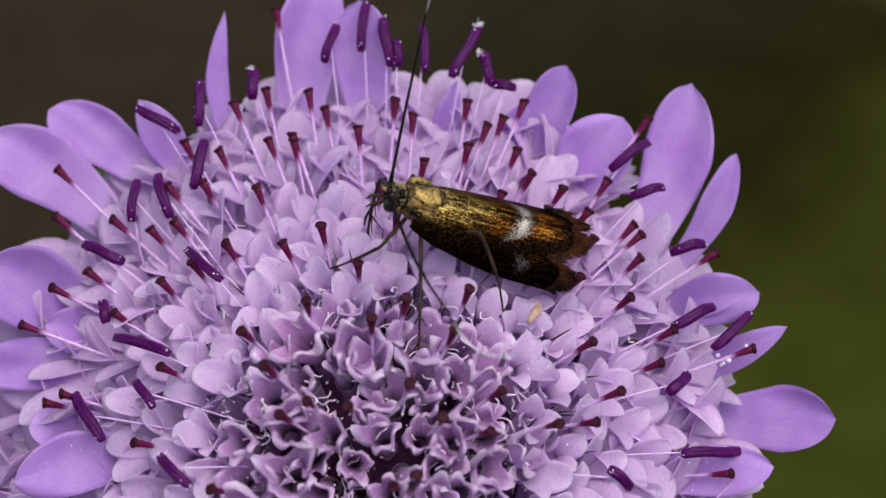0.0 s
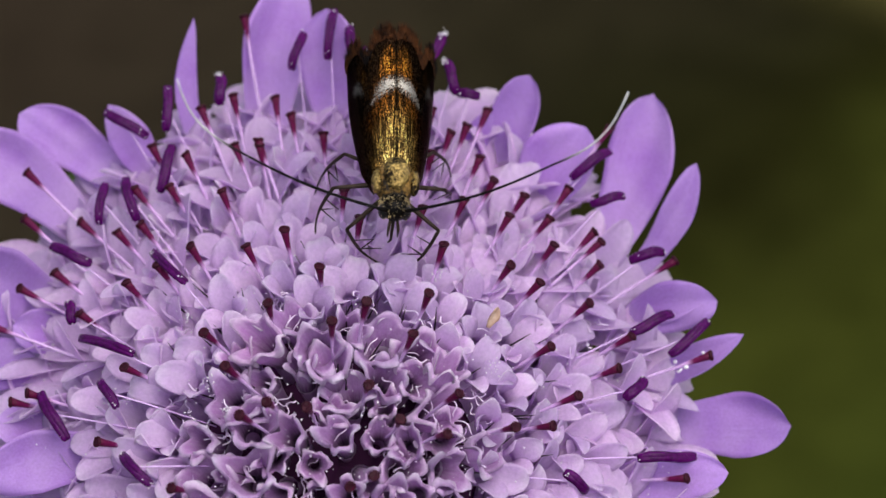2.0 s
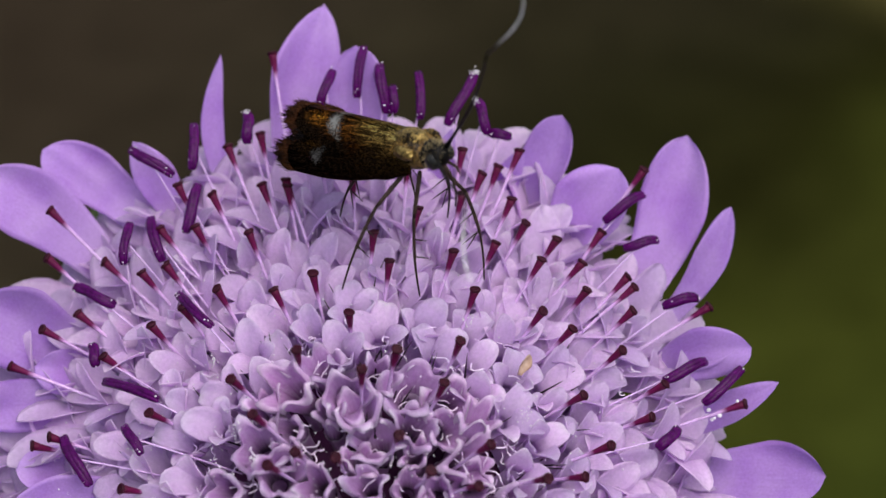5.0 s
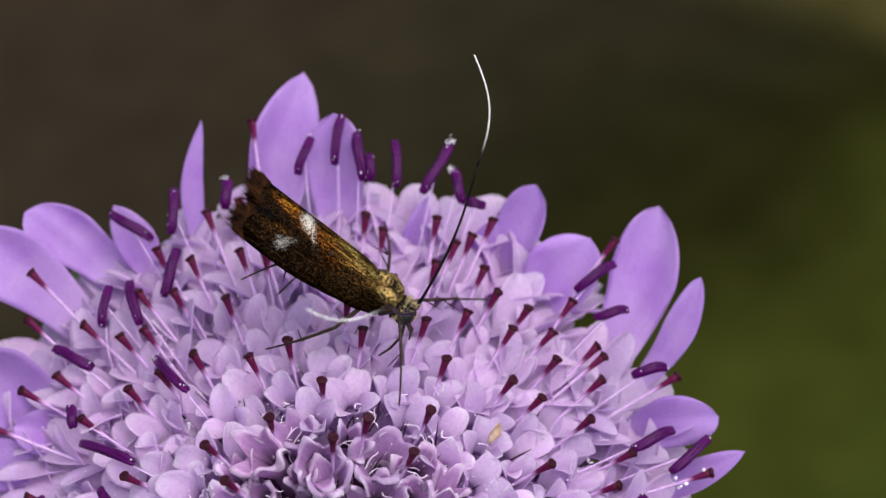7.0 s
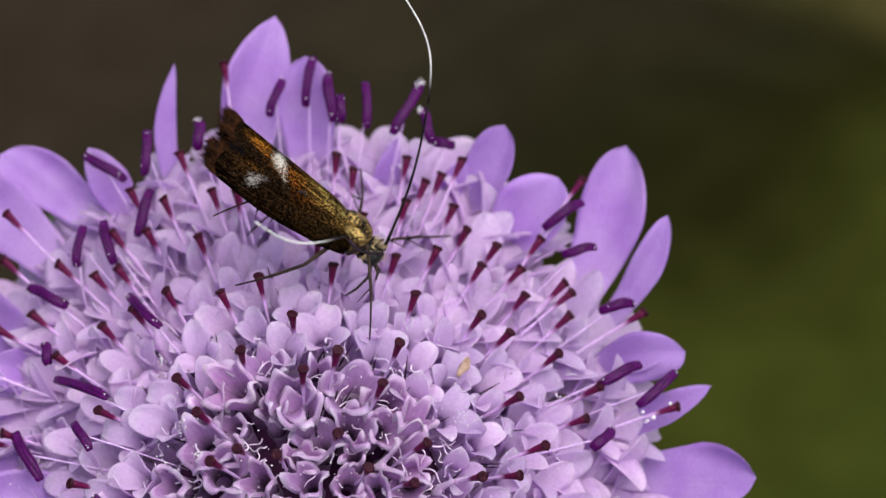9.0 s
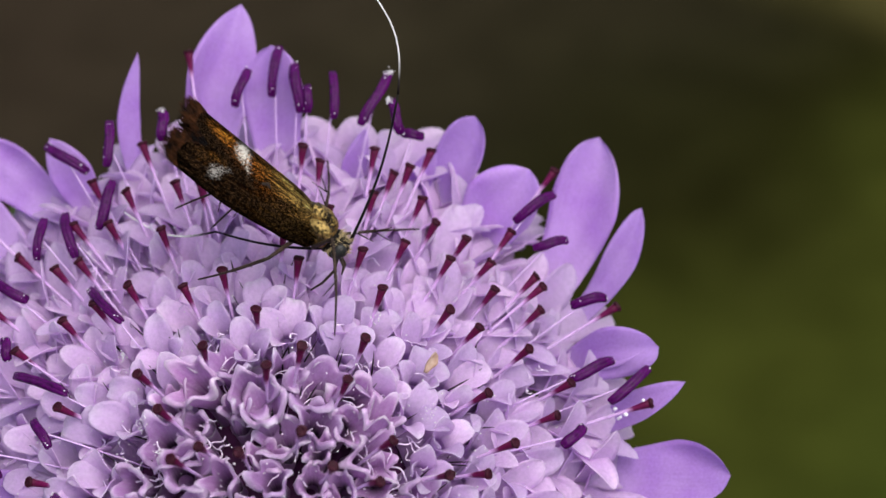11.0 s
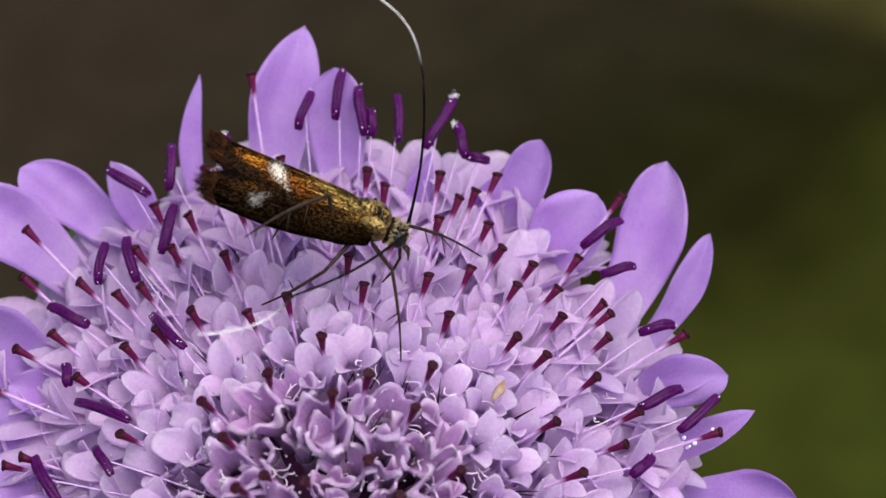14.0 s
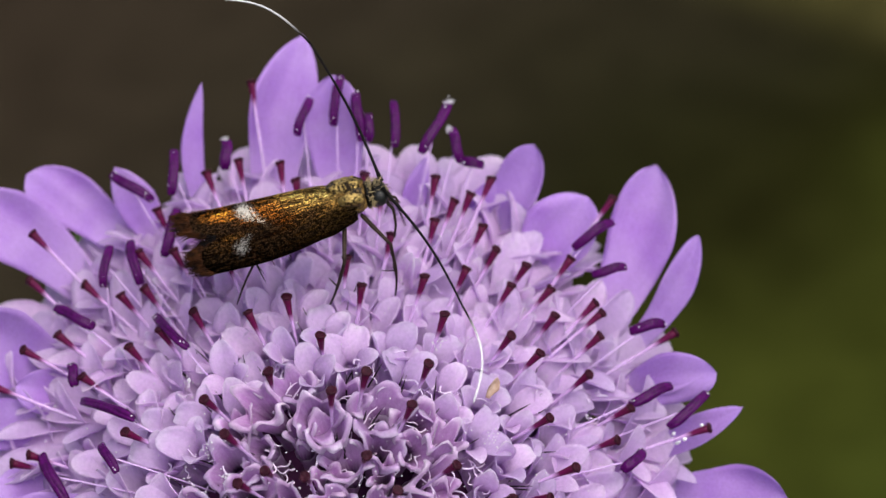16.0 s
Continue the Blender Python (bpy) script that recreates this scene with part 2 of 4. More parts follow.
def ground_material():
    """Bare brown earth that passes into moss and grass."""
    m, t, b = base_material("earth and moss", 0.95)
    b.inputs["Specular IOR Level"].default_value = 0.0
    where = t.nodes.new("ShaderNodeTexCoord").outputs["Object"]
    split = t.nodes.new("ShaderNodeSeparateXYZ")
    t.links.new(where, split.inputs[0])
    lean = t.nodes.new("ShaderNodeMath")
    lean.operation = "MULTIPLY_ADD"
    t.links.new(split.outputs["Y"], lean.inputs[0])
    lean.inputs[1].default_value = -0.75
    t.links.new(split.outputs["X"], lean.inputs[2])
    wave = t.nodes.new("ShaderNodeMath")
    wave.operation = "MULTIPLY_ADD"
    t.links.new(noise_of(t, where, 7, 1), wave.inputs[0])
    wave.inputs[1].default_value = 0.16
    t.links.new(lean.outputs[0], wave.inputs[2])
    rng = node(t, "ShaderNodeMapRange")
    t.links.new(wave.outputs[0], rng.inputs["Value"])
    rng.inputs["From Min"].default_value, rng.inputs["From Max"].default_value = -0.5, -0.06
    colour = ramp(t, rng.outputs[0], (0.0, (0.026, 0.0185, 0.0125)), (0.35, (0.0235, 0.0185, 0.0115)), (0.58, (0.013, 0.012, 0.005)), (0.70, (0.012, 0.012, 0.003)), (0.86, (0.0315, 0.0365, 0.006)), (1.0, (0.029, 0.0385, 0.006)))
    far = added(t, split.outputs["X"], 0.6, split.outputs["Y"])
    bare = node(t, "ShaderNodeMapRange")
    t.links.new(far, bare.inputs["Value"])
    bare.inputs["From Min"].default_value, bare.inputs["From Max"].default_value = 0.614, 0.644
    colour = mixed(t, bare.outputs[0], colour, (0.042, 0.037, 0.012))
    off = t.nodes.new("ShaderNodeVectorMath")        # further out the earth and the moss lie in patches
    off.operation = "DISTANCE"
    t.links.new(where, off.inputs[0])
    off.inputs[1].default_value = (0.0, 0.45, 0.0)
    away = node(t, "ShaderNodeMapRange")
    t.links.new(off.outputs["Value"], away.inputs["Value"])
    away.inputs["From Min"].default_value, away.inputs["From Max"].default_value = 0.25, 0.6
    patches = ramp(t, mixed(t, 0.35, noise_of(t, where, 1.7, 5), noise_of(t, where, 0.12, 4)), (0.36, (0.040, 0.028, 0.018)), (0.47, (0.026, 0.021, 0.010)), (0.54, (0.030, 0.036, 0.008)), (0.66, (0.042, 0.060, 0.012)))
    colour = mixed(t, away.outputs[0], colour, patches)
    fine = mixed(t, 1.0, colour, ramp(t, noise_of(t, where, 60, 4), (0.3, (0.65, 0.65, 0.65)), (0.7, (1.15, 1.15, 1.15))), "MULTIPLY")
    t.links.new(fine, b.inputs["Base Color"])
    bumped(t, b, noise_of(t, where, 120, 4), 0.6, 0.004)
    return m


GROUND = ground_material()


# ---- building helpers ----
def part(name, bm, material, parent=None, label="", smooth=True):
    """Links a bmesh (or a ready mesh) as one mesh object under a thing or a part."""
    if isinstance(bm, bmesh.types.BMesh):
        me = bpy.data.meshes.new(name)
        bm.to_mesh(me)
        bm.free()
        me.materials.append(material)
        if smooth:
            me.polygons.foreach_set("use_smooth", [True] * len(me.polygons))
    else:
        me = bm
    ob = new(name, me)
    ob.parent = parent
    return tagged(ob, label)


def tube(points, radii, sides=8, bm=None, closed=True):
    """A round tube through points, its radius at each of them; UV x runs along it."""
    bm = bm or bmesh.new()
    uv = bm.loops.layers.uv.verify()
    points = [Vector(p) for p in points]
    rings, n = [], len(points)
    side = Vector((0, 0, 1)) if abs((points[1] - points[0]).normalized().z) < 0.9 else Vector((1, 0, 0))
    for i, p in enumerate(points):
        d = (points[min(i + 1, n - 1)] - points[max(i - 1, 0)]).normalized()
        side = (side - d * side.dot(d)).normalized()
        other = d.cross(side)
        rings.append([bm.verts.new(p + (side * math.cos(a) + other * math.sin(a)) * radii[i]) for a in [2 * math.pi * k / sides for k in range(sides)]])
    for i in range(n - 1):
        for k in range(sides):
            f = bm.faces.new((rings[i][k], rings[i][(k + 1) % sides], rings[i + 1][(k + 1) % sides], rings[i + 1][k]))
            for loop, u in zip(f.loops, (i, i, i + 1, i + 1)):
                loop[uv].uv = (u / (n - 1), k / sides)
    if closed:
        for ring, flip, u in ((rings[0], True, 0), (rings[-1], False, 1)):
            f = bm.faces.new(ring[::-1] if flip else ring)
            for loop in f.loops:
                loop[uv].uv = (u, 0)
    return bm


def blob(radii, centre=(0, 0, 0), seg=16, rings=10, rough=0.0, bm=None, seed=0):
    bm = bm or bmesh.new()
    made = bmesh.ops.create_uvsphere(bm, u_segments=seg, v_segments=rings, radius=1.0)["verts"]
    for v in made:
        k = 1 + rough * noise.noise(v.co * 2.3 + Vector((seed, 0, 0)))
        v.co = Vector((v.co.x * radii[0], v.co.y * radii[1], v.co.z * radii[2])) * k + Vector(centre)
    return bm


def close_shell(bm, uv, layers, step, nu, nv):
    """Faces of a thin shell between two grids, closed round its edge; UV x runs from foot to tip."""
    def quad(a, b, c, d, us):
        f = bm.faces.new((a, b, c, d))
        for loop, u in zip(f.loops, us):
            loop[uv].uv = u

    for level, grid in enumerate(layers):
        for i in range(nu):
            for j in range(nv):
                ring = [(i, j), (i + 1, j), (i + 1, j + 1), (i, j + 1)]
                ring = ring if level == 0 else ring[::-1]
                quad(*[grid[a][b] for a, b in ring], [(step[a], b / nv) for a, b in ring])
    top, low = layers
    edge = [(i, 0) for i in range(nu)] + [(nu, j) for j in range(nv)] + [(i, nv) for i in range(nu, 0, -1)] + [(0, j) for j in range(nv, 0, -1)]
    for (a, b), (c, d) in zip(edge, edge[1:] + edge[:1]):
        quad(top[a][b], low[a][b], low[c][d], top[c][d], [(step[a], b / nv)] * 2 + [(step[c], d / nv)] * 2)


def petal(length, width, rise, turn, cup=0.25, ruffle=0.1, round_tip=0.45, thick=0.05, seed=0, nu=9, nv=7, neck=0.35, twist=0.0, bow=0.0, point=0.0):
    """A petal that starts at the origin and runs along +x: rise is its slope at the foot and turn the slope at the tip (degrees),
    cup lifts the edges, ruffle waves them, bow bends it sideways, point narrows the tip. A closed shell of real thickness; in millimetres."""
    rnd = random.Random(seed)
    ph, ph2, lop = rnd.uniform(0, 6), rnd.uniform(0, 6), 0.0 if bow else rnd.uniform(-0.12, 0.12)
    bm = bmesh.new()
    uv = bm.loops.layers.uv.verify()
    step = [1 - (1 - i / nu) ** 1.7 for i in range(nu + 1)]
    spine, p = [], Vector((0, 0, 0))
    for i in range(nu + 1):
        spine.append(p.copy())
        if i < nu:
            s = (step[i] + step[i + 1]) / 2
            a = radians(rise + (turn - rise) * s ** 1.3)
            p = p + Vector((math.cos(a), 0, math.sin(a))) * (length * (step[i + 1] - step[i]))
    layers = []
    for level in (0.5, -0.5):
        grid = []
        for i in range(nu + 1):
            s = step[i]
            a = radians(rise + (turn - rise) * s ** 1.3)
            up = Vector((-math.sin(a), 0, math.cos(a)))
            body = neck + (1 - neck) * min(1.0, (s / 0.6)) ** 1.1
            end = max(0.0, 1 - max(0.0, (s - (1 - round_tip)) / round_tip) ** 2.3) ** (0.5 + 0.28 * point)
            half = 0.5 * width * body * max(end, 0.05)
            row = []
            for j in range(nv + 1):
                q = 2 * j / nv - 1
                wave = 2 * ruffle * half * s
                lift = cup * half * (q * q) + wave * abs(q) * math.sin(ph + 6.5 * s + 2.2 * q) + 0.3 * wave * math.sin(ph2 + 4 * q + 3 * s)
                roll = Vector((0, math.cos(twist * s), math.sin(twist * s)))
                v = spine[i] + roll * (half * q + lop * width * s * s + bow * math.sin(math.pi * s)) + up * (lift + level * thick * (1 - 0.7 * q * q) * (1 - 0.6 * s ** 4))
                v.x -= 0.012 * length * s * (q * q)
                row.append(bm.verts.new(v * MM))
            grid.append(row)
        layers.append(grid)

    close_shell(bm, uv, layers, step, nu, nv)
    return bm


def cup(tall, wide, seed, thick=0.12, nu=13, nv=45):
    """A young corolla: an open cup about the z axis whose five-lobed, waved rim rolls outwards; in millimetres."""
    rnd = random.Random(seed)
    ph, ph2, ph3 = rnd.uniform(0, 6), rnd.uniform(0, 6), rnd.uniform(0, 6)
    deep, lobes = rnd.uniform(0.07, 0.14), rnd.choice((4, 5, 5))
    step = [1 - (1 - i / nu) ** 1.7 for i in range(nu + 1)]
    bm = bmesh.new()
    uv = bm.loops.layers.uv.verify()
    layers = []
    for level in (0.5, -0.5):
        grid = []
        for s in step:
            row = []
            for j in range(nv + 1):
                a = 2 * math.pi * j / nv
                lobe = math.cos(lobes * a + ph + 0.6 * math.sin(a + ph2))
                pinch = -abs(math.sin((lobes * a + ph + 0.6 * math.sin(a + ph2)) / 2)) ** 6
                climb = min(1.0, s / 0.74)
                roll = max(0.0, (s - 0.74) / 0.26)
                turn = roll * (2.4 + 1.0 * math.sin(2 * a + ph3))
                r = 0.42 + (wide - 0.42) * climb ** 1.0 + 0.17 * math.sin(turn)
                z = -0.3 + tall * climb ** 0.8 - 0.19 * (1 - math.cos(turn))
                r *= 1 + deep * lobe * s * s + 0.10 * s * math.sin(3 * a + ph3) + 0.16 * pinch * s * s + 0.14 * s ** 3 * math.sin(6 * a + ph2) + 0.05 * s ** 3 * math.sin(13 * a + ph3)
                z += 0.17 * tall * (lobe + 0.9 * math.sin(2 * a + ph2) + 0.9 * pinch) * s * s + 0.17 * s ** 3 * math.sin(7 * a + ph)
                # the shell's second side lies outwards in the wall and under the rim
                r -= level * thick * math.cos(turn) * (1 - 0.3 * s + 0.9 * roll)
                z += level * thick * math.sin(turn) * (1 - 0.3 * s + 0.9 * roll)
                row.append(bm.verts.new(Vector((r * math.cos(a), r * math.sin(a), z)) * MM))
            grid.append(row)
        layers.append(grid)
    close_shell(bm, uv, layers, step, nu, nv)
    bmesh.ops.remove_doubles(bm, verts=bm.verts, dist=1e-7)
    bmesh.ops.recalc_face_normals(bm, faces=bm.faces)
    return bm


def mesh_of(name, bm, material):
    me = bpy.data.meshes.new(name)
    bm.to_mesh(me)
    bm.free()
    me.materials.append(material)
    me.polygons.foreach_set("use_smooth", [True] * len(me.polygons))
    return me


def frame_at(place, normal, out):
    """A pose with z along normal and x as near to out as it goes."""
    z = Vector(normal).normalized()
    x = (Vector(out) - z * Vector(out).dot(z)).normalized()
    m = Matrix((x, z.cross(x), z)).transposed().to_4x4()
    m.translation = Vector(place)
    return m


# ---- ground ----
def make_ground():
    bm = bmesh.new()
    steps = [-400, -60, -8, -2, -1, -0.6, -0.3, 0, 0.2, 0.3, 0.4, 0.5, 0.6, 0.8, 1, 1.5, 2, 4, 8, 20, 60, 400]
    rows = [[bm.verts.new((x, y, 0.012 * noise.noise(Vector((x * 3, y * 3, 0))) if max(abs(x), abs(y)) < 9 else 0)) for x in steps] for y in steps]
    for a, b in zip(rows, rows[1:]):
        for i in range(len(steps) - 1):
            bm.faces.new((a[i], a[i + 1], b[i + 1], b[i]))
    tagged(part("ground", bm, GROUND), "brown earth passing into green moss, far out of focus", "ground", kind="structure")


make_ground()


# ---- flower head ----
def tip_height(rho):
    """Height above the head's centre, in mm, at which the stigmas end, by distance from its axis."""
    return 1 + 9 / (1 + (rho / 11) ** 4)


def floret_height(rho):
    return -0.9 + 7.7 / (1 + (rho / 11.1) ** 4)


def outward(rho):
    """Angle from the axis in which things stand out of the head."""
    return radians(min(78, 78 * rho / 15))


def spot(az, rho, z):
    return Vector((rho * math.cos(az), rho * math.sin(az), z)) * MM


def heading(az, lean):
    return Vector((math.sin(lean) * math.cos(az), math.sin(lean) * math.sin(az), math.cos(lean)))


flower = new("scabious_flower")
flower.matrix_world = Matrix.Translation(HEAD) @ pose(0, 0, 0, 38, 0, 0)
tagged(flower, "lilac scabious flower head with dark purple stamens", "flower")


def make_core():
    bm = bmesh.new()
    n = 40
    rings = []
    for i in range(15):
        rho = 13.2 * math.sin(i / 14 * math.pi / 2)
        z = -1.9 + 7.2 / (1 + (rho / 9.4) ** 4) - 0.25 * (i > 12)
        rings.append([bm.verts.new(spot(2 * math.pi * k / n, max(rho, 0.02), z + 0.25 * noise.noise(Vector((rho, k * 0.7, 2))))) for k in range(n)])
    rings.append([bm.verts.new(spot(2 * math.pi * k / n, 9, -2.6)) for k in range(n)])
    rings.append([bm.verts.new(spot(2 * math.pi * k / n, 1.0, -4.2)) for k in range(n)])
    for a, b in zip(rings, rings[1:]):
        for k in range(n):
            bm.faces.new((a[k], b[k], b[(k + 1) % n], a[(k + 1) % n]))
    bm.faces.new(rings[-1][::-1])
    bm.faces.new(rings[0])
    part("receptacle", bm, CORE, flower, "dark purple receptacle, coloured for the shade between the florets")
    bm = bmesh.new()
    rings = [[bm.verts.new(spot(2 * math.pi * k / n, rho, -1.75 + 7.2 / (1 + (rho / 9.4) ** 4) + 0.3 * noise.noise(Vector((rho, k * 0.9, 5))))) for k in range(n)] for rho in (6.2, 7.2, 8.2, 9.2, 10.2, 11.2, 12.2, 13.3)]
    for a, b in zip(rings, rings[1:]):
        for k in range(n):
            bm.faces.new((a[k], b[k], b[(k + 1) % n], a[(k + 1) % n]))
    bmesh.ops.solidify(bm, geom=bm.faces[:], thickness=0.1 * MM)
    part("calyx_ring", bm, CALYX, flower, "pale lilac tissue under the outer florets")
    for k in range(12):
        a = 2 * math.pi * k / 12 + 0.2
        ob = part("bract", petal(15.5 if k == 4 else 9, 3.2, -8, 12, 0.2, 0.04, 0.8, 0.15, k), GREEN, flower, "narrow green bract")
        ob.matrix_local = frame_at(spot(a, 5.5, -3.6), (0, 0, 1), heading(a, math.pi / 2))
    inv = flower.matrix_world.inverted()
    foot = inv @ Vector((0.01, 0.05, 0.0))
    knee = inv @ Vector((0.004, 0.042, 0.24))
    first = Vector((0, 0, -0.0036))
    second = Vector((0, 0.0, -0.06))
    pts = []
    for i in range(25):
        s = i / 24
        pts.append((1 - s) ** 3 * first + 3 * (1 - s) ** 2 * s * second + 3 * (1 - s) * s * s * knee + s ** 3 * foot)
    part("stem", tube(pts, [0.0009 + 0.0004 * i / 24 for i in range(25)], 10), GREEN, flower, "thin green stem")


make_core()

# ray petals: azimuth and reach of the tip, azimuth and reach of the foot (degrees, mm), width, sideways bow, pointedness
RAYS_BACK = [
    (108.0, 22.7, 113.4, 16.8, 1.1, 0.80, 0.95), (95.4, 24.0, 102.8, 18.1, 3.2, 0.25, 0.75), (92.0, 22.0, 91.0, 17.6, 2.8, 0.10, 0.10), (64.9, 20.7, 65.1, 16.6, 2.1, -0.15, 0.10), (78.4, 18.7, 79.0, 16.1, 1.2, 0.10, 0.90),
    (54.9, 19.9, 54.4, 16.2, 3.3, 0.25, 0.10), (50.7, 22.9, 40.0, 16.8, 3.1, -0.44, 0.30), (41.1, 21.8, 34.7, 17.6, 1.5, -0.49, 0.40), (121.8, 20.5, 122.1, 18.0, 2.0, 0.00, 0.70), (68.0, 18.6, 68.1, 16.2, 1.2, 0.15, 0.60)]
RAYS_SIDE = [
    (24.4, 19.2, 27.3, 15.4, 2.3, 0.44, 0.10), (18.6, 19.7, 16.8, 15.2, 1.5, -0.15, 0.70), (5.6, 20.6, 8.7, 15.9, 2.9, 0.10, 0.25), (359.1, 17.9, 357.7, 13.0, 2.2, 0.00, 0.20), (26.0, 19.0, 29.3, 15.7, 1.5, 0.00, 0.20),
    (131.4, 22.6, 126.5, 18.5, 2.5, -0.34, 0.05), (139.2, 23.9, 135.8, 18.6, 3.3, -0.49, 0.15), (152.2, 20.6, 150.5, 16.2, 3.7, -0.15, 0.10), (164.3, 19.2, 154.6, 14.2, 2.3, 0.00, 0.20),
    (171.1, 16.5, 169.5, 13.6, 2.1, 0.00, 0.10), (180.9, 16.5, 175.1, 11.2, 2.7, -0.34, 0.20), (154.7, 17.1, 151.0, 14.5, 2.0, 0.00, 0.10)]
RAYS_FRONT = [(a, 19.5 + 1.5 * math.sin(a), a + 3 * math.cos(a * 2), 12.2, 3.4 + math.sin(a * 3), 0.2 * math.sin(a * 5), 0.2) for a in range(204, 350, 13)]


def make_rays():
    for k, (a, reach, a0, foot, wide, bow, point) in enumerate(RAYS_BACK + RAYS_SIDE + RAYS_FRONT):
        tip = spot(radians(a), reach, 0.5 + 0.2 * (reach - 12)) / MM
        base = spot(radians(a0), foot - 1.0, floret_height(foot) - 0.6) / MM
        way = tip - base
        bm = petal(way.length * 1.02, wide * 1.08, 10 if k % 3 else -6, -10 if k % 3 else 6, 0.24 + 0.12 * (k % 2), 0.12, 0.34 + 0.04 * (k % 3) + 0.30 * point, 0.10, 40 + k, 22, 12, 0.55, 0.25 * math.sin(k * 2.1), bow, point)
        ob = part("ray_petal", bm, RAY, flower)
        ob.matrix_local = frame_at(base * MM, Vector((0, 0, 1)) * way.length - heading(radians(a0), radians(90)) * 2, way)
    # one short pale petal stands behind the florets
    bm = petal(3.9, 1.9, 12, -4, 0.3, 0.12, 0.5, 0.10, 31, 18, 10, 0.4)
    ob = part("ray_petal", bm, MIDWAY, flower, "short pale petal")
    base = spot(radians(104), 13.9, floret_height(13.9) - 0.6)
    ob.matrix_local = frame_at(base, (0, 0, 1), heading(radians(101), radians(82)))


make_rays()

# florets of the disc
LOBES = {
    "middle": [mesh_of("lobe", petal(1.7, 1.15, 84, -20 + 28 * (k % 4), 0.42, 0.10, 0.6, 0.15, 20 + k, 10, 8, 0.6), SNOWY) for k in range(12)],
    "outer": [mesh_of("lobe", petal(2.15, 1.12, 66, 2 + 22 * (k % 3), 0.40, 0.09, 0.58, 0.13, 40 + k, 9, 7, 0.5), MIDWAY) for k in range(10)],
    "tongue": [mesh_of("lobe", petal(2.9, 1.08, 54, 8 + 16 * (k % 3), 0.36, 0.08, 0.55, 0.11, 60 + k, 9, 7, 0.45), MIDWAY) for k in range(10)]}
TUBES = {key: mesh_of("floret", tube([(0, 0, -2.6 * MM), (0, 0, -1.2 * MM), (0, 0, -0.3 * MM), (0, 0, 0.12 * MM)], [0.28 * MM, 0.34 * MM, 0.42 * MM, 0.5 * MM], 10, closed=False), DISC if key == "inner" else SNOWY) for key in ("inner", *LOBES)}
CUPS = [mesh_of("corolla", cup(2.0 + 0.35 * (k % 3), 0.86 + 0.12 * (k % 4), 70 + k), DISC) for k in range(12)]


GAPS = [(118, 2.5), (78, 4.3)]    # dark clefts between the youngest florets


def make_florets():
    rnd = random.Random(5)
    heart, count = 60, 330
    for k in range(heart + count):
        if k < heart:
            rho, az = 5.9 * ((k + 0.4) / heart) ** 0.5, k * 2.39996 + 0.9
        else:
            rho, az = 6.0 + 10.1 * ((k - heart + 0.5) / count) ** 0.74, k * 2.39996 + 0.4
        key = "inner" if k < heart else "middle" if rho < 8.6 else "outer" if rho < 11.4 else "tongue"
        if any((spot(az, rho, 0) - spot(radians(g), r, 0)).length < 0.4 * MM for g, r in GAPS):
            continue
        if rho > 13.6 and math.cos(az - 0.1) > 0.72:
            continue      # the rays stand free on this side
        lean = outward(rho) * (0.8 + 0.1 * rnd.random())
        home = frame_at(spot(az, rho + rnd.uniform(-0.2, 0.2), floret_height(rho) + rnd.uniform(-0.35, 0.3) - 0.5 * (rho > 8.2)), heading(az + rnd.uniform(-0.06, 0.06), lean), heading(az, lean + math.pi / 2))
        ob = part("floret", TUBES[key], None, flower)
        ob.matrix_local = home
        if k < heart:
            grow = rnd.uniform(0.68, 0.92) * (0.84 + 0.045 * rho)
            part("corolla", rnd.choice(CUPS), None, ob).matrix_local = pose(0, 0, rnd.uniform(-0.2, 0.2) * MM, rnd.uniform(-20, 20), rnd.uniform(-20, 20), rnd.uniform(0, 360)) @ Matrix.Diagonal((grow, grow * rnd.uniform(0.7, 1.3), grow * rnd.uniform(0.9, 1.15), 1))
            continue
        n = 5 if rnd.random() < 0.3 else 4
        turn = rnd.uniform(0, 6.28) if rho < 8 else rnd.uniform(-0.3, 0.3)
        for i in range(n):
            spread = 2 * math.pi if rho < 8 else 4.6 if rho < 11.4 else 3.6
            a = turn + spread * ((i - (n - 1) / 2) / n) + rnd.uniform(-0.15, 0.15)
            lobe = part("lobe", rnd.choice(LOBES[key]), None, ob)
            grow = rnd.uniform(0.82, 1.1) * (1.22 if rho > 12 else 1) * (1 + (0.10 + 0.025 * rho) * math.cos(a) * (rho > 3.5))
            tip_up = rnd.uniform(-10, 12)
            lobe.matrix_local = pose(0.34 * MM * math.cos(a), 0.34 * MM * math.sin(a), 0, 0, 0, math.degrees(a)) @ pose(0, 0, 0, rnd.uniform(-14, 14), tip_up, 0) @ Matrix.Diagonal((grow, grow * rnd.uniform(0.9, 1.1), grow, 1))


make_florets()


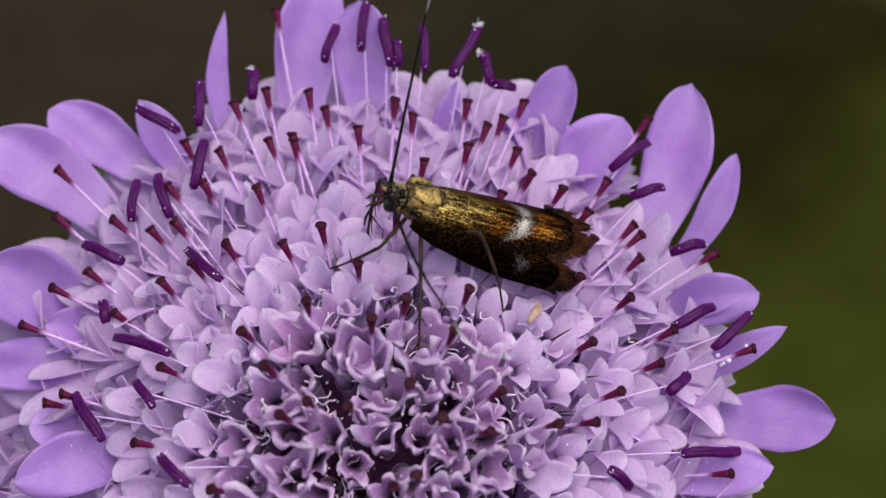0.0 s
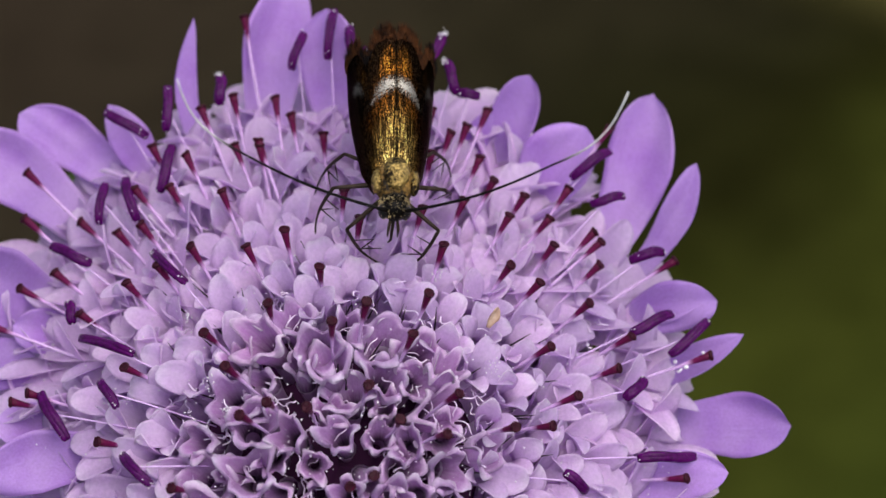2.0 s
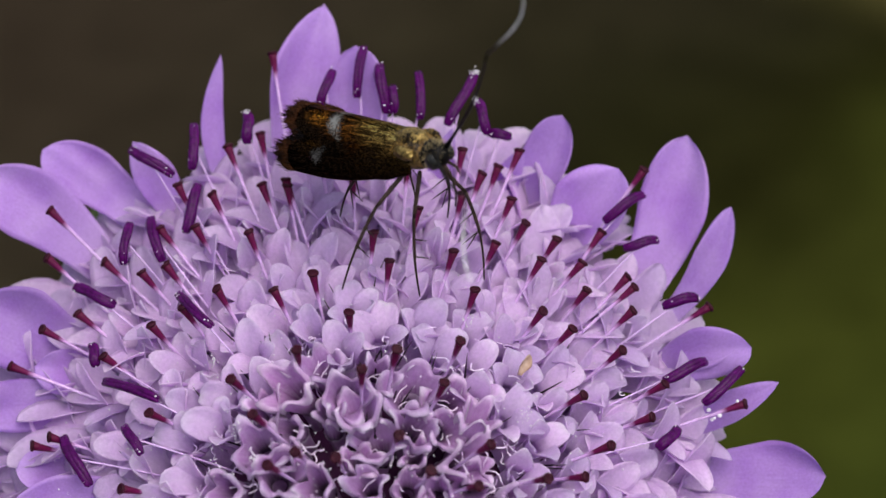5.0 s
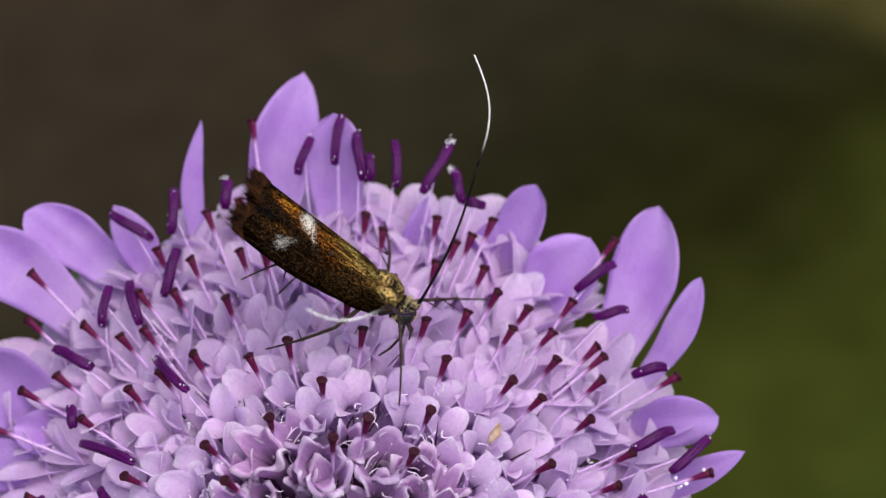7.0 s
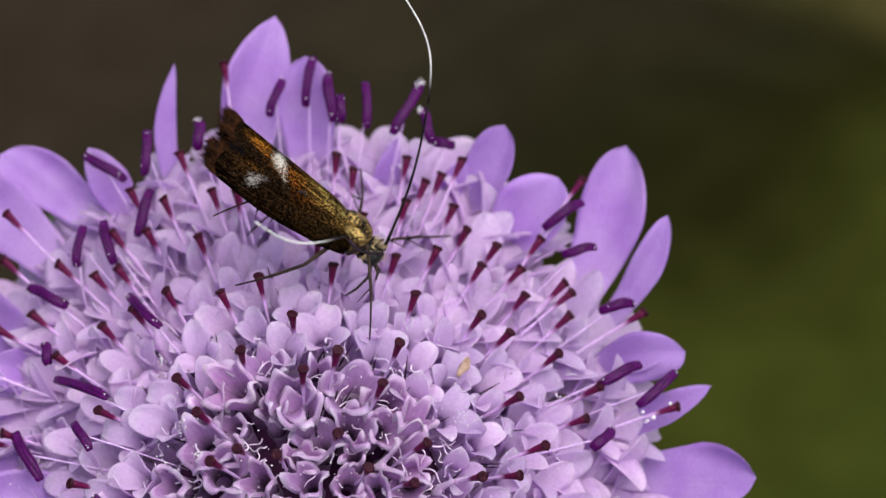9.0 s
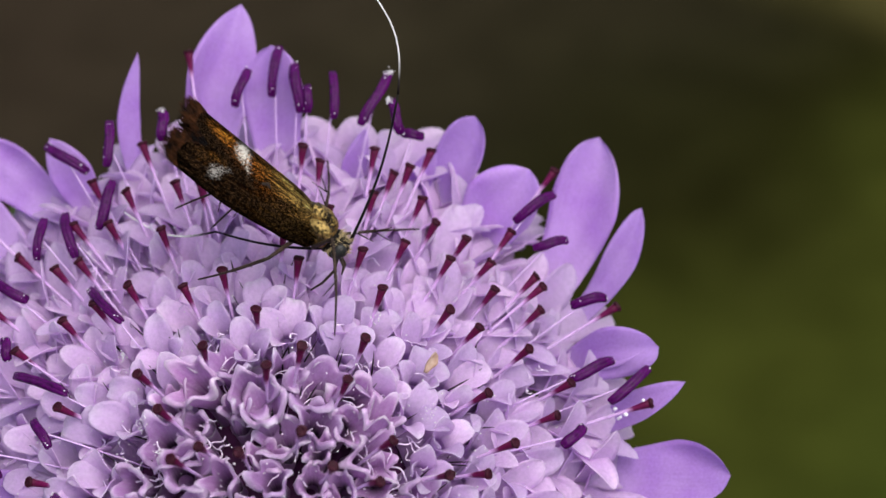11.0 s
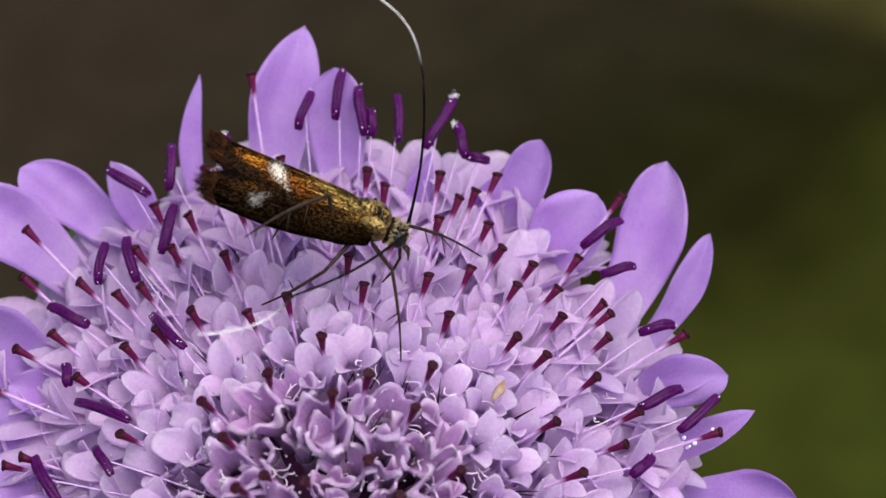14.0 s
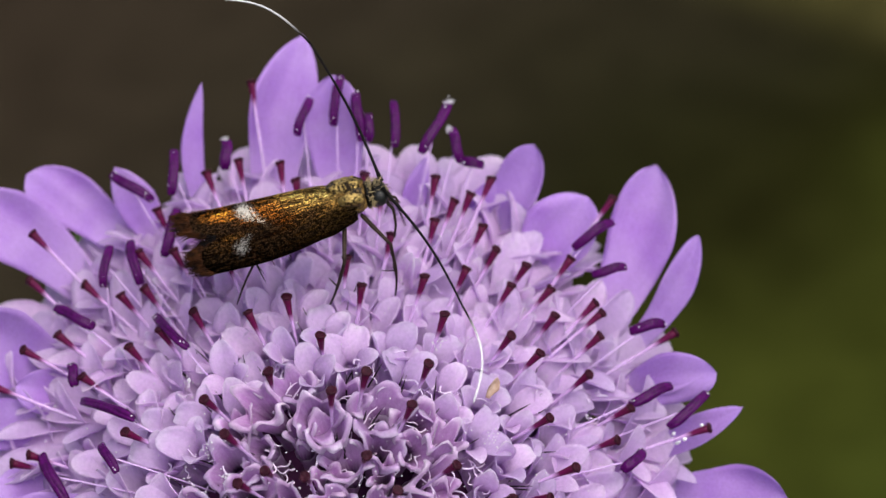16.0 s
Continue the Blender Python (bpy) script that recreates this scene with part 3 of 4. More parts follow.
def make_uprights():
    """Tall narrow lobes that stand between the disc and the rays on the far rim."""
    rnd = random.Random(8)
    shapes = [mesh_of("lobe", petal(2.9 + 0.5 * (k % 3), 1.0 + 0.1 * (k % 2), 84, 56 + 10 * (k % 3), 0.4, 0.08, 0.42, 0.14, 90 + k, 10, 6, 0.5), SNOWY) for k in range(8)]
    for k in range(36):
        az, rho = radians(36 + 116 * (k + rnd.random()) / 36), rnd.uniform(11.4, 13.8)
        lean = outward(rho) * rnd.uniform(0.45, 0.7)
        ob = part("floret", TUBES["tongue"], None, flower)
        ob.matrix_local = frame_at(spot(az, rho, floret_height(rho) + rnd.uniform(-1.3, -0.5)), heading(az + rnd.uniform(-0.15, 0.15), lean), heading(az, lean + math.pi / 2))
        for i in range(3):
            a = (i - 1) * 1.3 + rnd.uniform(-0.3, 0.3)
            lobe = part("lobe", rnd.choice(shapes), None, ob)
            grow = rnd.uniform(0.55, 0.85)
            lobe.matrix_local = pose(0.3 * MM * math.cos(a), 0.3 * MM * math.sin(a), 0, 0, 0, math.degrees(a)) @ pose(0, 0, 0, rnd.uniform(-12, 12), rnd.uniform(-10, 10), 0) @ Matrix.Diagonal((grow, grow, grow, 1))


make_uprights()

# stigmas: azimuth and distance from the axis of each knob (degrees, mm)
PINS_INNER = [(7, 4.9), (8, 7.9), (23, 3.1), (24, 5.9), (56, 6.1), (60, 8.2), (61, 3.1), (78, 6.7), (91, 5.6), (95, 8.4), (114, 7.2), (123, 2.1), (137, 7.9), (142, 6.0), (145, 3.5), (160, 4.3), (192, 7.2), (293, 1.8), (325, 2.1), (215, 4.6), (250, 4.2), (280, 5.4), (310, 6.6), (235, 7.4), (340, 7.0)]
PINS_MIDDLE = [(8, 9.6), (15, 11.1), (19, 13.4), (28, 10.8), (33, 13.6), (42, 12.3), (49, 11.9), (64, 10.9), (65, 13.6), (72, 12.4), (85, 11.2), (89, 12.7), (103, 10.8), (113, 10.6), (124, 12.1), (132, 12.4), (139, 12.9), (149, 13.9), (156, 10.4), (175, 10.7), (200, 11), (222, 12), (245, 10.5), (262, 12.5), (281, 11), (300, 12.6), (320, 10.8), (341, 12)]
PINS_OUTER = [(17, 17.8), (32, 18.3), (41, 16.0), (43, 16.1), (50, 15.1), (51, 16.9), (52, 20.6), (56, 14.0), (56, 15.3), (68, 18.4), (70, 17.3), (72, 16.7), (76, 17.6), (81, 14.2), (93, 15.8), (102, 22.4), (104, 15.7), (104, 16.0), (106, 18.6), (108, 16.1), (111, 18.5), (113, 14.0), (116, 16.6), (121, 15.5), (129, 14.7), (136, 16.9), (136, 20.6), (141, 19.1), (157, 17.7), (166, 14.7), (168, 15.4), (358, 15.7), (210, 15.5), (300, 15), (84, 16.5), (87, 17.2), (98, 17.0), (100, 18.0), (74, 15.4), (66, 16.0), (62, 15.2), (46, 14.2), (120, 17.8), (126, 16.4), (133, 15.2), (145, 16.2), (150, 17.2), (38, 15.2), (24, 14.6)]


def make_pins():
    shapes = []
    for k, (long, bow) in enumerate(((3.2, 0.1), (3.8, -0.15), (4.4, 0.2), (5.0, -0.1), (5.6, 0.15), (6.4, -0.2))):
        pts = [(bow * math.sin(math.pi * (1 - d / long)) * MM, 0, -d * MM) for d in [long - (long - 1.5) * i / 4 for i in range(5)] + [1.2, 0.9, 0.6, 0.3, 0.0]]
        radii = [0.07, 0.07, 0.07, 0.072, 0.078, 0.092, 0.115, 0.145, 0.175, 0.22]
        shapes.append((mesh_of("stigma_stalk", tube(pts, [r * MM for r in radii], 8), PIN), long))
    knobs = []
    for k in range(3):
        bm = blob((0.265 * MM, 0.255 * MM, 0.13 * MM), (0, 0, 0.02 * MM), 16, 10, 0.16, None, k)
        for v in bm.verts:
            if v.co.z > 0.05 * MM and v.co.xy.length < 0.15 * MM:
                v.co.z -= 0.09 * MM
        knobs.append(mesh_of("knob", bm, KNOB))
    rnd = random.Random(9)
    for az, rho in PINS_INNER + PINS_MIDDLE + PINS_OUTER:
        a, lean = radians(az), outward(rho) * 0.92
        k = 0 if rho < 4 else min(5, 1 + int((rho - 4) / 3))
        ob = part("stigma", shapes[k][0], None, flower)
        ob.matrix_local = frame_at(spot(a, rho, tip_height(rho) + 0.75), heading(a + rnd.uniform(-0.08, 0.08), lean + rnd.uniform(-0.1, 0.1)), heading(a + rnd.uniform(-1, 1), lean + math.pi / 2))
        knob = part("knob", rnd.choice(knobs), None, ob)
        knob.matrix_local = pose(0, 0, 0, rnd.uniform(-15, 15), rnd.uniform(-15, 15), rnd.uniform(0, 360))
        if az == 17:
            for i in range(6):
                grain = part("pollen_grain", blob([rnd.uniform(0.06, 0.12) * MM] * 3, (0, 0, 0), 8, 6, 0.3), POLLEN, ob)
                grain.matrix_local = pose(rnd.uniform(-0.25, 0.25) * MM, rnd.uniform(-0.25, 0.25) * MM, -rnd.uniform(0.2, 2.4) * MM)


make_pins()

# ripe anthers: azimuth and distance of both ends (degrees, mm)
ANTHERS_BACK = [(44, 18.5, 47, 17.1), (50, 19.8, 52, 17.5), (73, 18.8, 70, 19.0), (76, 20.3, 73, 18.8), (77, 21.6, 79, 18.7), (84, 21.2, 83, 18.8), (87, 20.4, 87, 19.0), (89, 21.5, 88, 19.0), (91, 22.4, 92, 19.8), (95, 21.3, 97, 19.4), (107, 19.9, 108, 18.4), (114, 20.3, 117, 18.2), (117, 17.4, 123, 15.6), (123, 20.7, 120, 18.4), (126, 17.3, 129, 15.1), (129, 17.7, 134, 16.2)]
ANTHERS_SIDE = [(2, 16.3, 1, 13.5), (16, 14.5, 13, 13.3), (22, 18.4, 19, 16.0), (25, 17.0, 25, 14.7), (34, 18.2, 36, 16.6), (131, 13.4, 130, 10.8), (142, 17.3, 140, 15.1), (148, 14.8, 151, 14.0), (153, 13.4, 152, 10.4), (160, 11.4, 166, 10.2), (165, 14.2, 174, 12.4), (178, 9.6, 188, 8.2), (356, 10.1, 353, 11.2)]


def make_anthers():
    rnd = random.Random(3)
    for k, (a1, r1, a2, r2) in enumerate(ANTHERS_BACK + ANTHERS_SIDE):
        p = spot(radians(a1), r1, tip_height(r1) + 0.6)
        q = spot(radians(a2), r2, tip_height(r2) + 0.6)
        mid, way = (p + q) / 2, p - q
        foot_rho = max(3.0, min(r1, r2) - 4.5)
        foot = spot(radians((a1 + a2) / 2), foot_rho, floret_height(foot_rho) - 0.5)
        bend = (foot + mid) / 2 + Vector((0, 0, 0.5 * MM)) + mid.normalized() * 0.4 * MM
        pts = [(1 - s) ** 2 * foot + 2 * s * (1 - s) * bend + s * s * mid for s in [i / 8 for i in range(9)]]
        ob = part("stamen", tube(pts, [0.042 * MM] * 9, 6), FILAMENT, flower)
        long = way.length
        bm, fat = bmesh.new(), rnd.uniform(0.95, 1.3)
        for side in (-1, 1):
            line = [(x * long / 2, (side * 0.075 + 0.06 * math.sin(2.2 * x + k)) * MM, (0.05 * math.sin(3 * x + k) - 0.34 * x * x + 0.15) * MM) for x in (-1, -0.93, -0.65, -0.35, 0, 0.35, 0.65, 0.93, 1)]
            tube(line, [r * MM * fat * (1 + 0.12 * math.sin(5 * i + k + side)) for i, r in enumerate((0.05, 0.115, 0.15, 0.155, 0.15, 0.155, 0.15, 0.12, 0.05))], 8, bm)
        anther = part("anther", bm, ANTHER, ob)
        x = way.normalized()
        y = Vector((0, 0, 1)).cross(x).normalized()
        anther.matrix_local = Matrix.Translation(mid) @ Matrix((x, y, x.cross(y))).transposed().to_4x4()


make_anthers()


def make_threads():
    """Curled white threads and dark calyx bristles between the florets."""
    rnd = random.Random(21)
    for k in range(400):
        rho, az = rnd.uniform(1.6, 14.5) if k % 4 else rnd.uniform(5.0, 9.0), rnd.uniform(0, 2 * math.pi)
        lean = outward(rho)
        m = frame_at(spot(az, rho, floret_height(rho) + rnd.uniform(0.6, 1.7)), heading(az, lean), heading(az + rnd.uniform(-1, 1), lean + 1.57))
        size, bend, ph, swing = rnd.uniform(0.5, 1.5), rnd.uniform(-2.6, 2.6), rnd.uniform(0, 6), rnd.uniform(0.4, 1.5)
        pts, at, turn = [], Vector((0, 0, -0.5 * MM)), ph
        for i in range(15):
            pts.append(at.copy())
            turn += bend / 14 + swing * 0.42 * math.sin(0.75 * i + ph * 3)
            at += Vector((math.cos(turn), math.sin(turn), 0.75 * math.cos(0.5 * i + ph))) * size * MM / 11
        part("curled_thread", tube(pts, [(0.044 if rho < 9 else 0.032) * MM * (1 - 0.5 * i / 14) for i in range(15)], 5), CURL, flower).matrix_local = m
    for k in range(130):
        rho, az = rnd.uniform(3, 12), rnd.uniform(0, 2 * math.pi)
        lean = outward(rho) + rnd.uniform(-0.3, 0.3)
        m = frame_at(spot(az, rho, floret_height(rho) + rnd.uniform(0.7, 1.5)), heading(az + rnd.uniform(-0.5, 0.5), lean), heading(az, lean + 1.57))
        part("bristle", tube([(0, 0, -1.1 * MM), (0.04 * MM, 0, -0.3 * MM), (0, 0, 0.35 * MM)], [0.045 * MM, 0.038 * MM, 0.01 * MM], 5), BRISTLE, flower).matrix_local = m


make_threads()


def make_specks():
    """White pollen dust caught on the florets; the loosely strewn specks also imitate their glitter."""
    rnd = random.Random(77)
    verts, faces = [], []
    clumps = [spot(radians(a), r, floret_height(r) + 2.0) for a, r in ((150, 6.6), (158, 5.2), (176, 13.5), (136, 9.5), (30, 8.0), (62, 9.6))]
    for k in range(1500):
        rho, az = 15 * rnd.random() ** 0.6, rnd.uniform(0, 2 * math.pi)
        c = spot(az, rho, floret_height(rho) + rnd.uniform(0.6, 2.0))
        if k < 110:
            c = clumps[k % 6] + Vector((rnd.gauss(0, 0.16), rnd.gauss(0, 0.16), rnd.gauss(0, 0.2))) * MM
        elif k < 330:
            a1, r1, a2, r2 = (ANTHERS_BACK + ANTHERS_SIDE)[k % 29]
            s = rnd.random()
            c = spot(radians(a1 + (a2 - a1) * s), r1 + (r2 - r1) * s, tip_height(r1 + (r2 - r1) * s) + 0.75) + Vector((rnd.gauss(0, 0.08), rnd.gauss(0, 0.08), 0)) * MM
        elif k < 430:
            a, rho = ((77, 21.5), (76, 20.2), (107.1, 19.8))[k % 3]
            c = spot(radians(a), rho, tip_height(rho) + 0.62) + Vector((rnd.gauss(0, 0.09), rnd.gauss(0, 0.09), rnd.gauss(0, 0.08))) * MM
        r, n = rnd.uniform(0.02, 0.055) * MM, len(verts)
        verts += [c + Vector(d) * r for d in ((1, 0, 0), (-1, 0, 0), (0, 1, 0), (0, -1, 0), (0, 0, 1), (0, 0, -1))]
        faces += [(n + i, n + j, n + k) for i, j, k in ((0, 2, 4), (2, 1, 4), (1, 3, 4), (3, 0, 4), (2, 0, 5), (1, 2, 5), (3, 1, 5), (0, 3, 5))]
    me = bpy.data.meshes.new("pollen_dust")
    me.from_pydata(verts, [], faces)
    me.materials.append(POLLEN)
    tagged(part("pollen_dust", me, None, flower), "white pollen dust and specks standing in for glints", kind="stuff")


make_specks()


def make_withered():
    """One withered brown floret among the fresh ones."""
    a, rho = radians(42), 9.0
    ob = part("withered_floret", petal(1.1, 0.55, 50, 85, 0.9, 0.3, 0.5, 0.1, 3), BROWN, flower, "withered brown floret")
    ob.matrix_local = frame_at(spot(a, rho, tip_height(rho) - 1.2), heading(a, outward(rho)), heading(a + 1.2, outward(rho) + 1.5))


make_withered()


# ---- moth ----
moth = new("longhorn_moth")
tagged(moth, "bronze longhorn moth with white-tipped antennae, on the flower", "moth")
FEMUR, SHIN = 2.1 * MM, 4.3 * MM
HIPS = [(3.3, 0.45, -0.65), (2.5, 0.55, -0.75), (1.6, 0.5, -0.75)]


def spikes(count, spread, length, radius, seed, material, name, parent, label=""):
    """Short hairs: spread(rnd) gives the root and the direction of one of them, in mm."""
    rnd = random.Random(seed)
    verts, faces = [], []
    for _ in range(count):
        root, way = spread(rnd)
        root, way = Vector(root), Vector(way).normalized()
        side = way.orthogonal().normalized()
        side = Matrix.Rotation(rnd.uniform(0, 6.28), 3, way) @ side
        other = way.cross(side)
        n, long = len(verts), length * rnd.uniform(0.6, 1.2)
        for a in (0, 2.1, 4.2):
            verts.append((root + (side * math.cos(a) + other * math.sin(a)) * radius) * MM)
        verts.append((root + way * long + side * long * 0.15) * MM)
        faces += [(n, n + 1, n + 3), (n + 1, n + 2, n + 3), (n + 2, n, n + 3), (n + 2, n + 1, n)]
    me = bpy.data.meshes.new(name)
    me.from_pydata(verts, [], faces)
    me.materials.append(material)
    return part(name, me, None, parent, label)


def wing_point(u, v, side):
    """A point of the closed wing, mm: u from root to fringe, v from the ridge of the back down to the outer edge."""
    end = -4.8 + 1.0 * math.exp(-((v - 0.5) / 0.12) ** 2) + 0.4 * v + 0.25 * math.exp(-(v / 0.06) ** 2) + 0.45 * max(0.0, (v - 0.86) / 0.14) ** 2
    start = 3.35 - 1.25 * max(0.0, 1 - v / 0.5) ** 1.2 - 0.2 * v
    x = start + (end - start) * u
    wide = 1.9 + 0.95 * math.sin(min(1, u / 0.75) * math.pi / 2)
    wide *= 0.74 + 0.26 * min(1.0, u / 0.16) ** 0.7
    slope0 = radians(14 + (42 - 9 * u) * v)
    y = wide * v * math.cos(slope0) + 0.03
    z = 0.98 - 0.05 * u - 0.22 * max(0, 1 - u / 0.18) ** 2 - wide * v * math.sin(slope0) - 0.25 * (1 - min(1, u / 0.25)) * v
    z += 0.05 * math.sin(9 * v + 2 * u) * u
    return Vector((x, side * y, z))


def make_wing(side):
    bm = bmesh.new()
    uv = bm.loops.layers.uv.verify()
    nu, nv, thick = 28, 14, 0.05
    layers = []
    for level in (0, 1):
        layers.append([[bm.verts.new((wing_point(i / nu, j / nv, side) - Vector((0, side * 0.6, 0.8)) * thick * level + Vector((0.06 * noise.noise(Vector((j * 1.7, 3, 1))) * (i == nu), 0, 0))) * MM) for j in range(nv + 1)] for i in range(nu + 1)])

    def quad(vs, us):
        f = bm.faces.new(vs)
        for loop, w in zip(f.loops, us):
            loop[uv].uv = w

    for level, grid in enumerate(layers):
        for i in range(nu):
            for j in range(nv):
                ring = [(i, j), (i + 1, j), (i + 1, j + 1), (i, j + 1)]
                quad([grid[a][b] for a, b in ring], [(a / nu, b / nv) for a, b in ring])
    edge = [(i, 0) for i in range(nu)] + [(nu, j) for j in range(nv)] + [(i, nv) for i in range(nu, 0, -1)] + [(0, j) for j in range(nv, 0, -1)]
    for (a, b), (c, d) in zip(edge, edge[1:] + edge[:1]):
        quad([layers[0][a][b], layers[1][a][b], layers[1][c][d], layers[0][c][d]], [(a / nu, b / nv)] * 2 + [(c / nu, d / nv)] * 2)
    bmesh.ops.recalc_face_normals(bm, faces=bm.faces)
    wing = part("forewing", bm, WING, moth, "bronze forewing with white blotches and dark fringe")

    def rim(rnd):
        v = rnd.random()
        u = rnd.uniform(0.93, 1.0)
        p = wing_point(u, v, side)
        return p + Vector((0, side * 0.02, 0.02)), p - wing_point(u - 0.2, v, side) + Vector((0, rnd.uniform(-0.35, 0.35), rnd.uniform(-0.3, 0.35)))

    spikes(700, rim, 0.62, 0.03, 4 + side, HAIR, "fringe", wing, "dark hair fringe")
    return wing


def make_moth_body():
    bm = blob((1.15 * MM, 0.84 * MM, 0.82 * MM), (2.85 * MM, 0, 0.04 * MM), 24, 16, 0.08)
    thorax = part("thorax", bm, FUR, moth, "golden hairy thorax")
    for side in (-1, 1):
        part("tegula", blob((0.60 * MM, 0.24 * MM, 0.32 * MM), (3.05 * MM, side * 0.84 * MM, 0.36 * MM), 24, 16, 0.22, None, side), GILT, thorax, "gilt shoulder scale")
    part("shield", blob((0.86 * MM, 0.58 * MM, 0.42 * MM), (2.76 * MM, 0, 0.64 * MM), 28, 18, 0.14, None, 4), GILT, thorax, "gilt scales of the back")
    part("collar", blob((0.24 * MM, 0.66 * MM, 0.62 * MM), (3.80 * MM, 0, 0.04 * MM), 18, 12, 0.14), BLACK, thorax, "dark collar")

    def back(rnd):
        a, b = rnd.uniform(-2.2, 2.2), rnd.uniform(-1.2, 1.25)
        n = Vector((math.sin(b), math.cos(b) * math.sin(a), math.cos(b) * math.cos(a)))
        return Vector((2.85 + 1.13 * n.x, 0.83 * n.y, 0.04 + 0.81 * n.z)), n + Vector((-1.6, 0, 0.1))

    spikes(900, back, 0.26, 0.026, 11, FUR, "fur", thorax)

    def neck(rnd):
        a = rnd.uniform(-2.6, 2.6)
        n = Vector((0, math.sin(a), math.cos(a)))
        return Vector((rnd.uniform(3.7, 4.0), 0.55 * n.y, 0.04 + 0.55 * n.z)), n * 0.8 + Vector((rnd.uniform(0.2, 1.2), 0, 0))

    spikes(150, neck, 0.30, 0.022, 15, PALE, "ruff", thorax, "pale tan hairs round the neck")
    head = part("head", blob((0.5 * MM, 0.62 * MM, 0.58 * MM), (4.2 * MM, 0, 0.0), 20, 14, 0.1), BLACK, moth, "small dark head")

    def brow(rnd):
        a, b = rnd.uniform(-1.9, 1.9), rnd.uniform(-0.9, 1.2)
        n = Vector((math.sin(b), math.cos(b) * math.sin(a), math.cos(b) * math.cos(a)))
        return Vector((4.2 + 0.45 * n.x, 0.5 * n.y, 0.55 * n.z)), n + Vector((0.5, 0, 0.3))

    spikes(120, brow, 0.34, 0.018, 12, PALE, "fur", head)
    for side in (-1, 1):
        part("eye", blob((0.35 * MM, 0.26 * MM, 0.39 * MM), (4.3 * MM, side * 0.48 * MM, -0.02 * MM), 18, 12), EYE, head, "round black eye")
        part("palp", tube([(4.55 * MM, side * 0.15 * MM, -0.3 * MM), (4.95 * MM, side * 0.22 * MM, -0.5 * MM), (5.1 * MM, side * 0.22 * MM, -0.85 * MM)], [0.07 * MM, 0.07 * MM, 0.03 * MM], 8), LEG, head)
    part("proboscis", tube([(4.5 * MM, 0, -0.45 * MM), (4.75 * MM, 0, -1.0 * MM), (4.7 * MM, 0.05 * MM, -1.8 * MM), (4.5 * MM, 0, -2.4 * MM)], [0.08 * MM, 0.07 * MM, 0.06 * MM, 0.04 * MM], 7), LEG, head)
    bm = bmesh.new()
    line = [(2.2 - 5.6 * i / 27) * MM for i in range(28)]
    tube([(x, 0, (-0.35 - 0.1 * math.sin(i / 27 * 3)) * MM) for i, x in enumerate(line)], [(0.25 + 0.62 * math.sin(math.pi * min(1, 0.12 + i / 27 * 0.86)) ** 0.6 + 0.04 * (i % 3 == 0)) * MM for i in range(28)], 14, bm)
    part("abdomen", bm, BLACK, moth, "dark ringed abdomen")
    return {side: make_wing(side) for side in (1, -1)}


WINGS = make_moth_body()


def make_antenna(side):
    n = 13
    pts = [(7.0 * MM * i / (n - 1), 0, 0.32 * MM * math.sin(math.pi * i / (n - 1))) for i in range(n)]
    base = part("antenna", tube(pts, [(0.075 - 0.025 * i / (n - 1) + 0.05 * (i == 0)) * MM for i in range(n)], 8), BLACK, moth, "thin black antenna with white end")
    pts = [(5.0 * MM * i / (n - 1), 0, (0.62 * math.sin(math.pi * i / (n - 1))) * MM) for i in range(n)]
    tip = part("antenna_tip", tube(pts, [(0.052 - 0.018 * i / (n - 1)) * MM for i in range(n)], 8), WHITE, base, "white antenna end")
    return base, tip


def make_leg(side, k):
    long = 1.0 if k < 2 else 1.15
    upper = part("leg", tube([(FEMUR * x, 0, 0) for x in (0, 0.1, 0.4, 0.8, 1)], [r * MM for r in (0.085, 0.11, 0.11, 0.09, 0.075)], 8), LEG, moth, "dark spurred leg")
    pts = [(SHIN * x, 0, 0.25 * MM * math.sin(math.pi * x)) for x in (0, 0.05, 0.25, 0.45, 0.5, 0.65, 0.8, 0.95, 1)]
    bm = tube(pts, [r * MM for r in (0.075, 0.082, 0.08, 0.078, 0.06, 0.052, 0.048, 0.042, 0.022)], 8)
    for x, lift in ((0.24, 0.5), (0.46, 0.6), (0.46, -0.5)):
        tube([(SHIN * x, 0, 0.15 * MM), (SHIN * (x + 0.07), lift * 0.35 * MM, (0.15 - 0.4) * MM), (SHIN * (x + 0.12), lift * 0.6 * MM, -0.55 * MM)], [0.035 * MM, 0.03 * MM, 0.01 * MM], 5, bm)
    shin = part("shin", bm, LEG, upper)
    return upper, shin


ANTENNAE = {side: make_antenna(side) for side in (-1, 1)}
LEGS = {(side, k): make_leg(side, k) for side in (-1, 1) for k in range(3)}


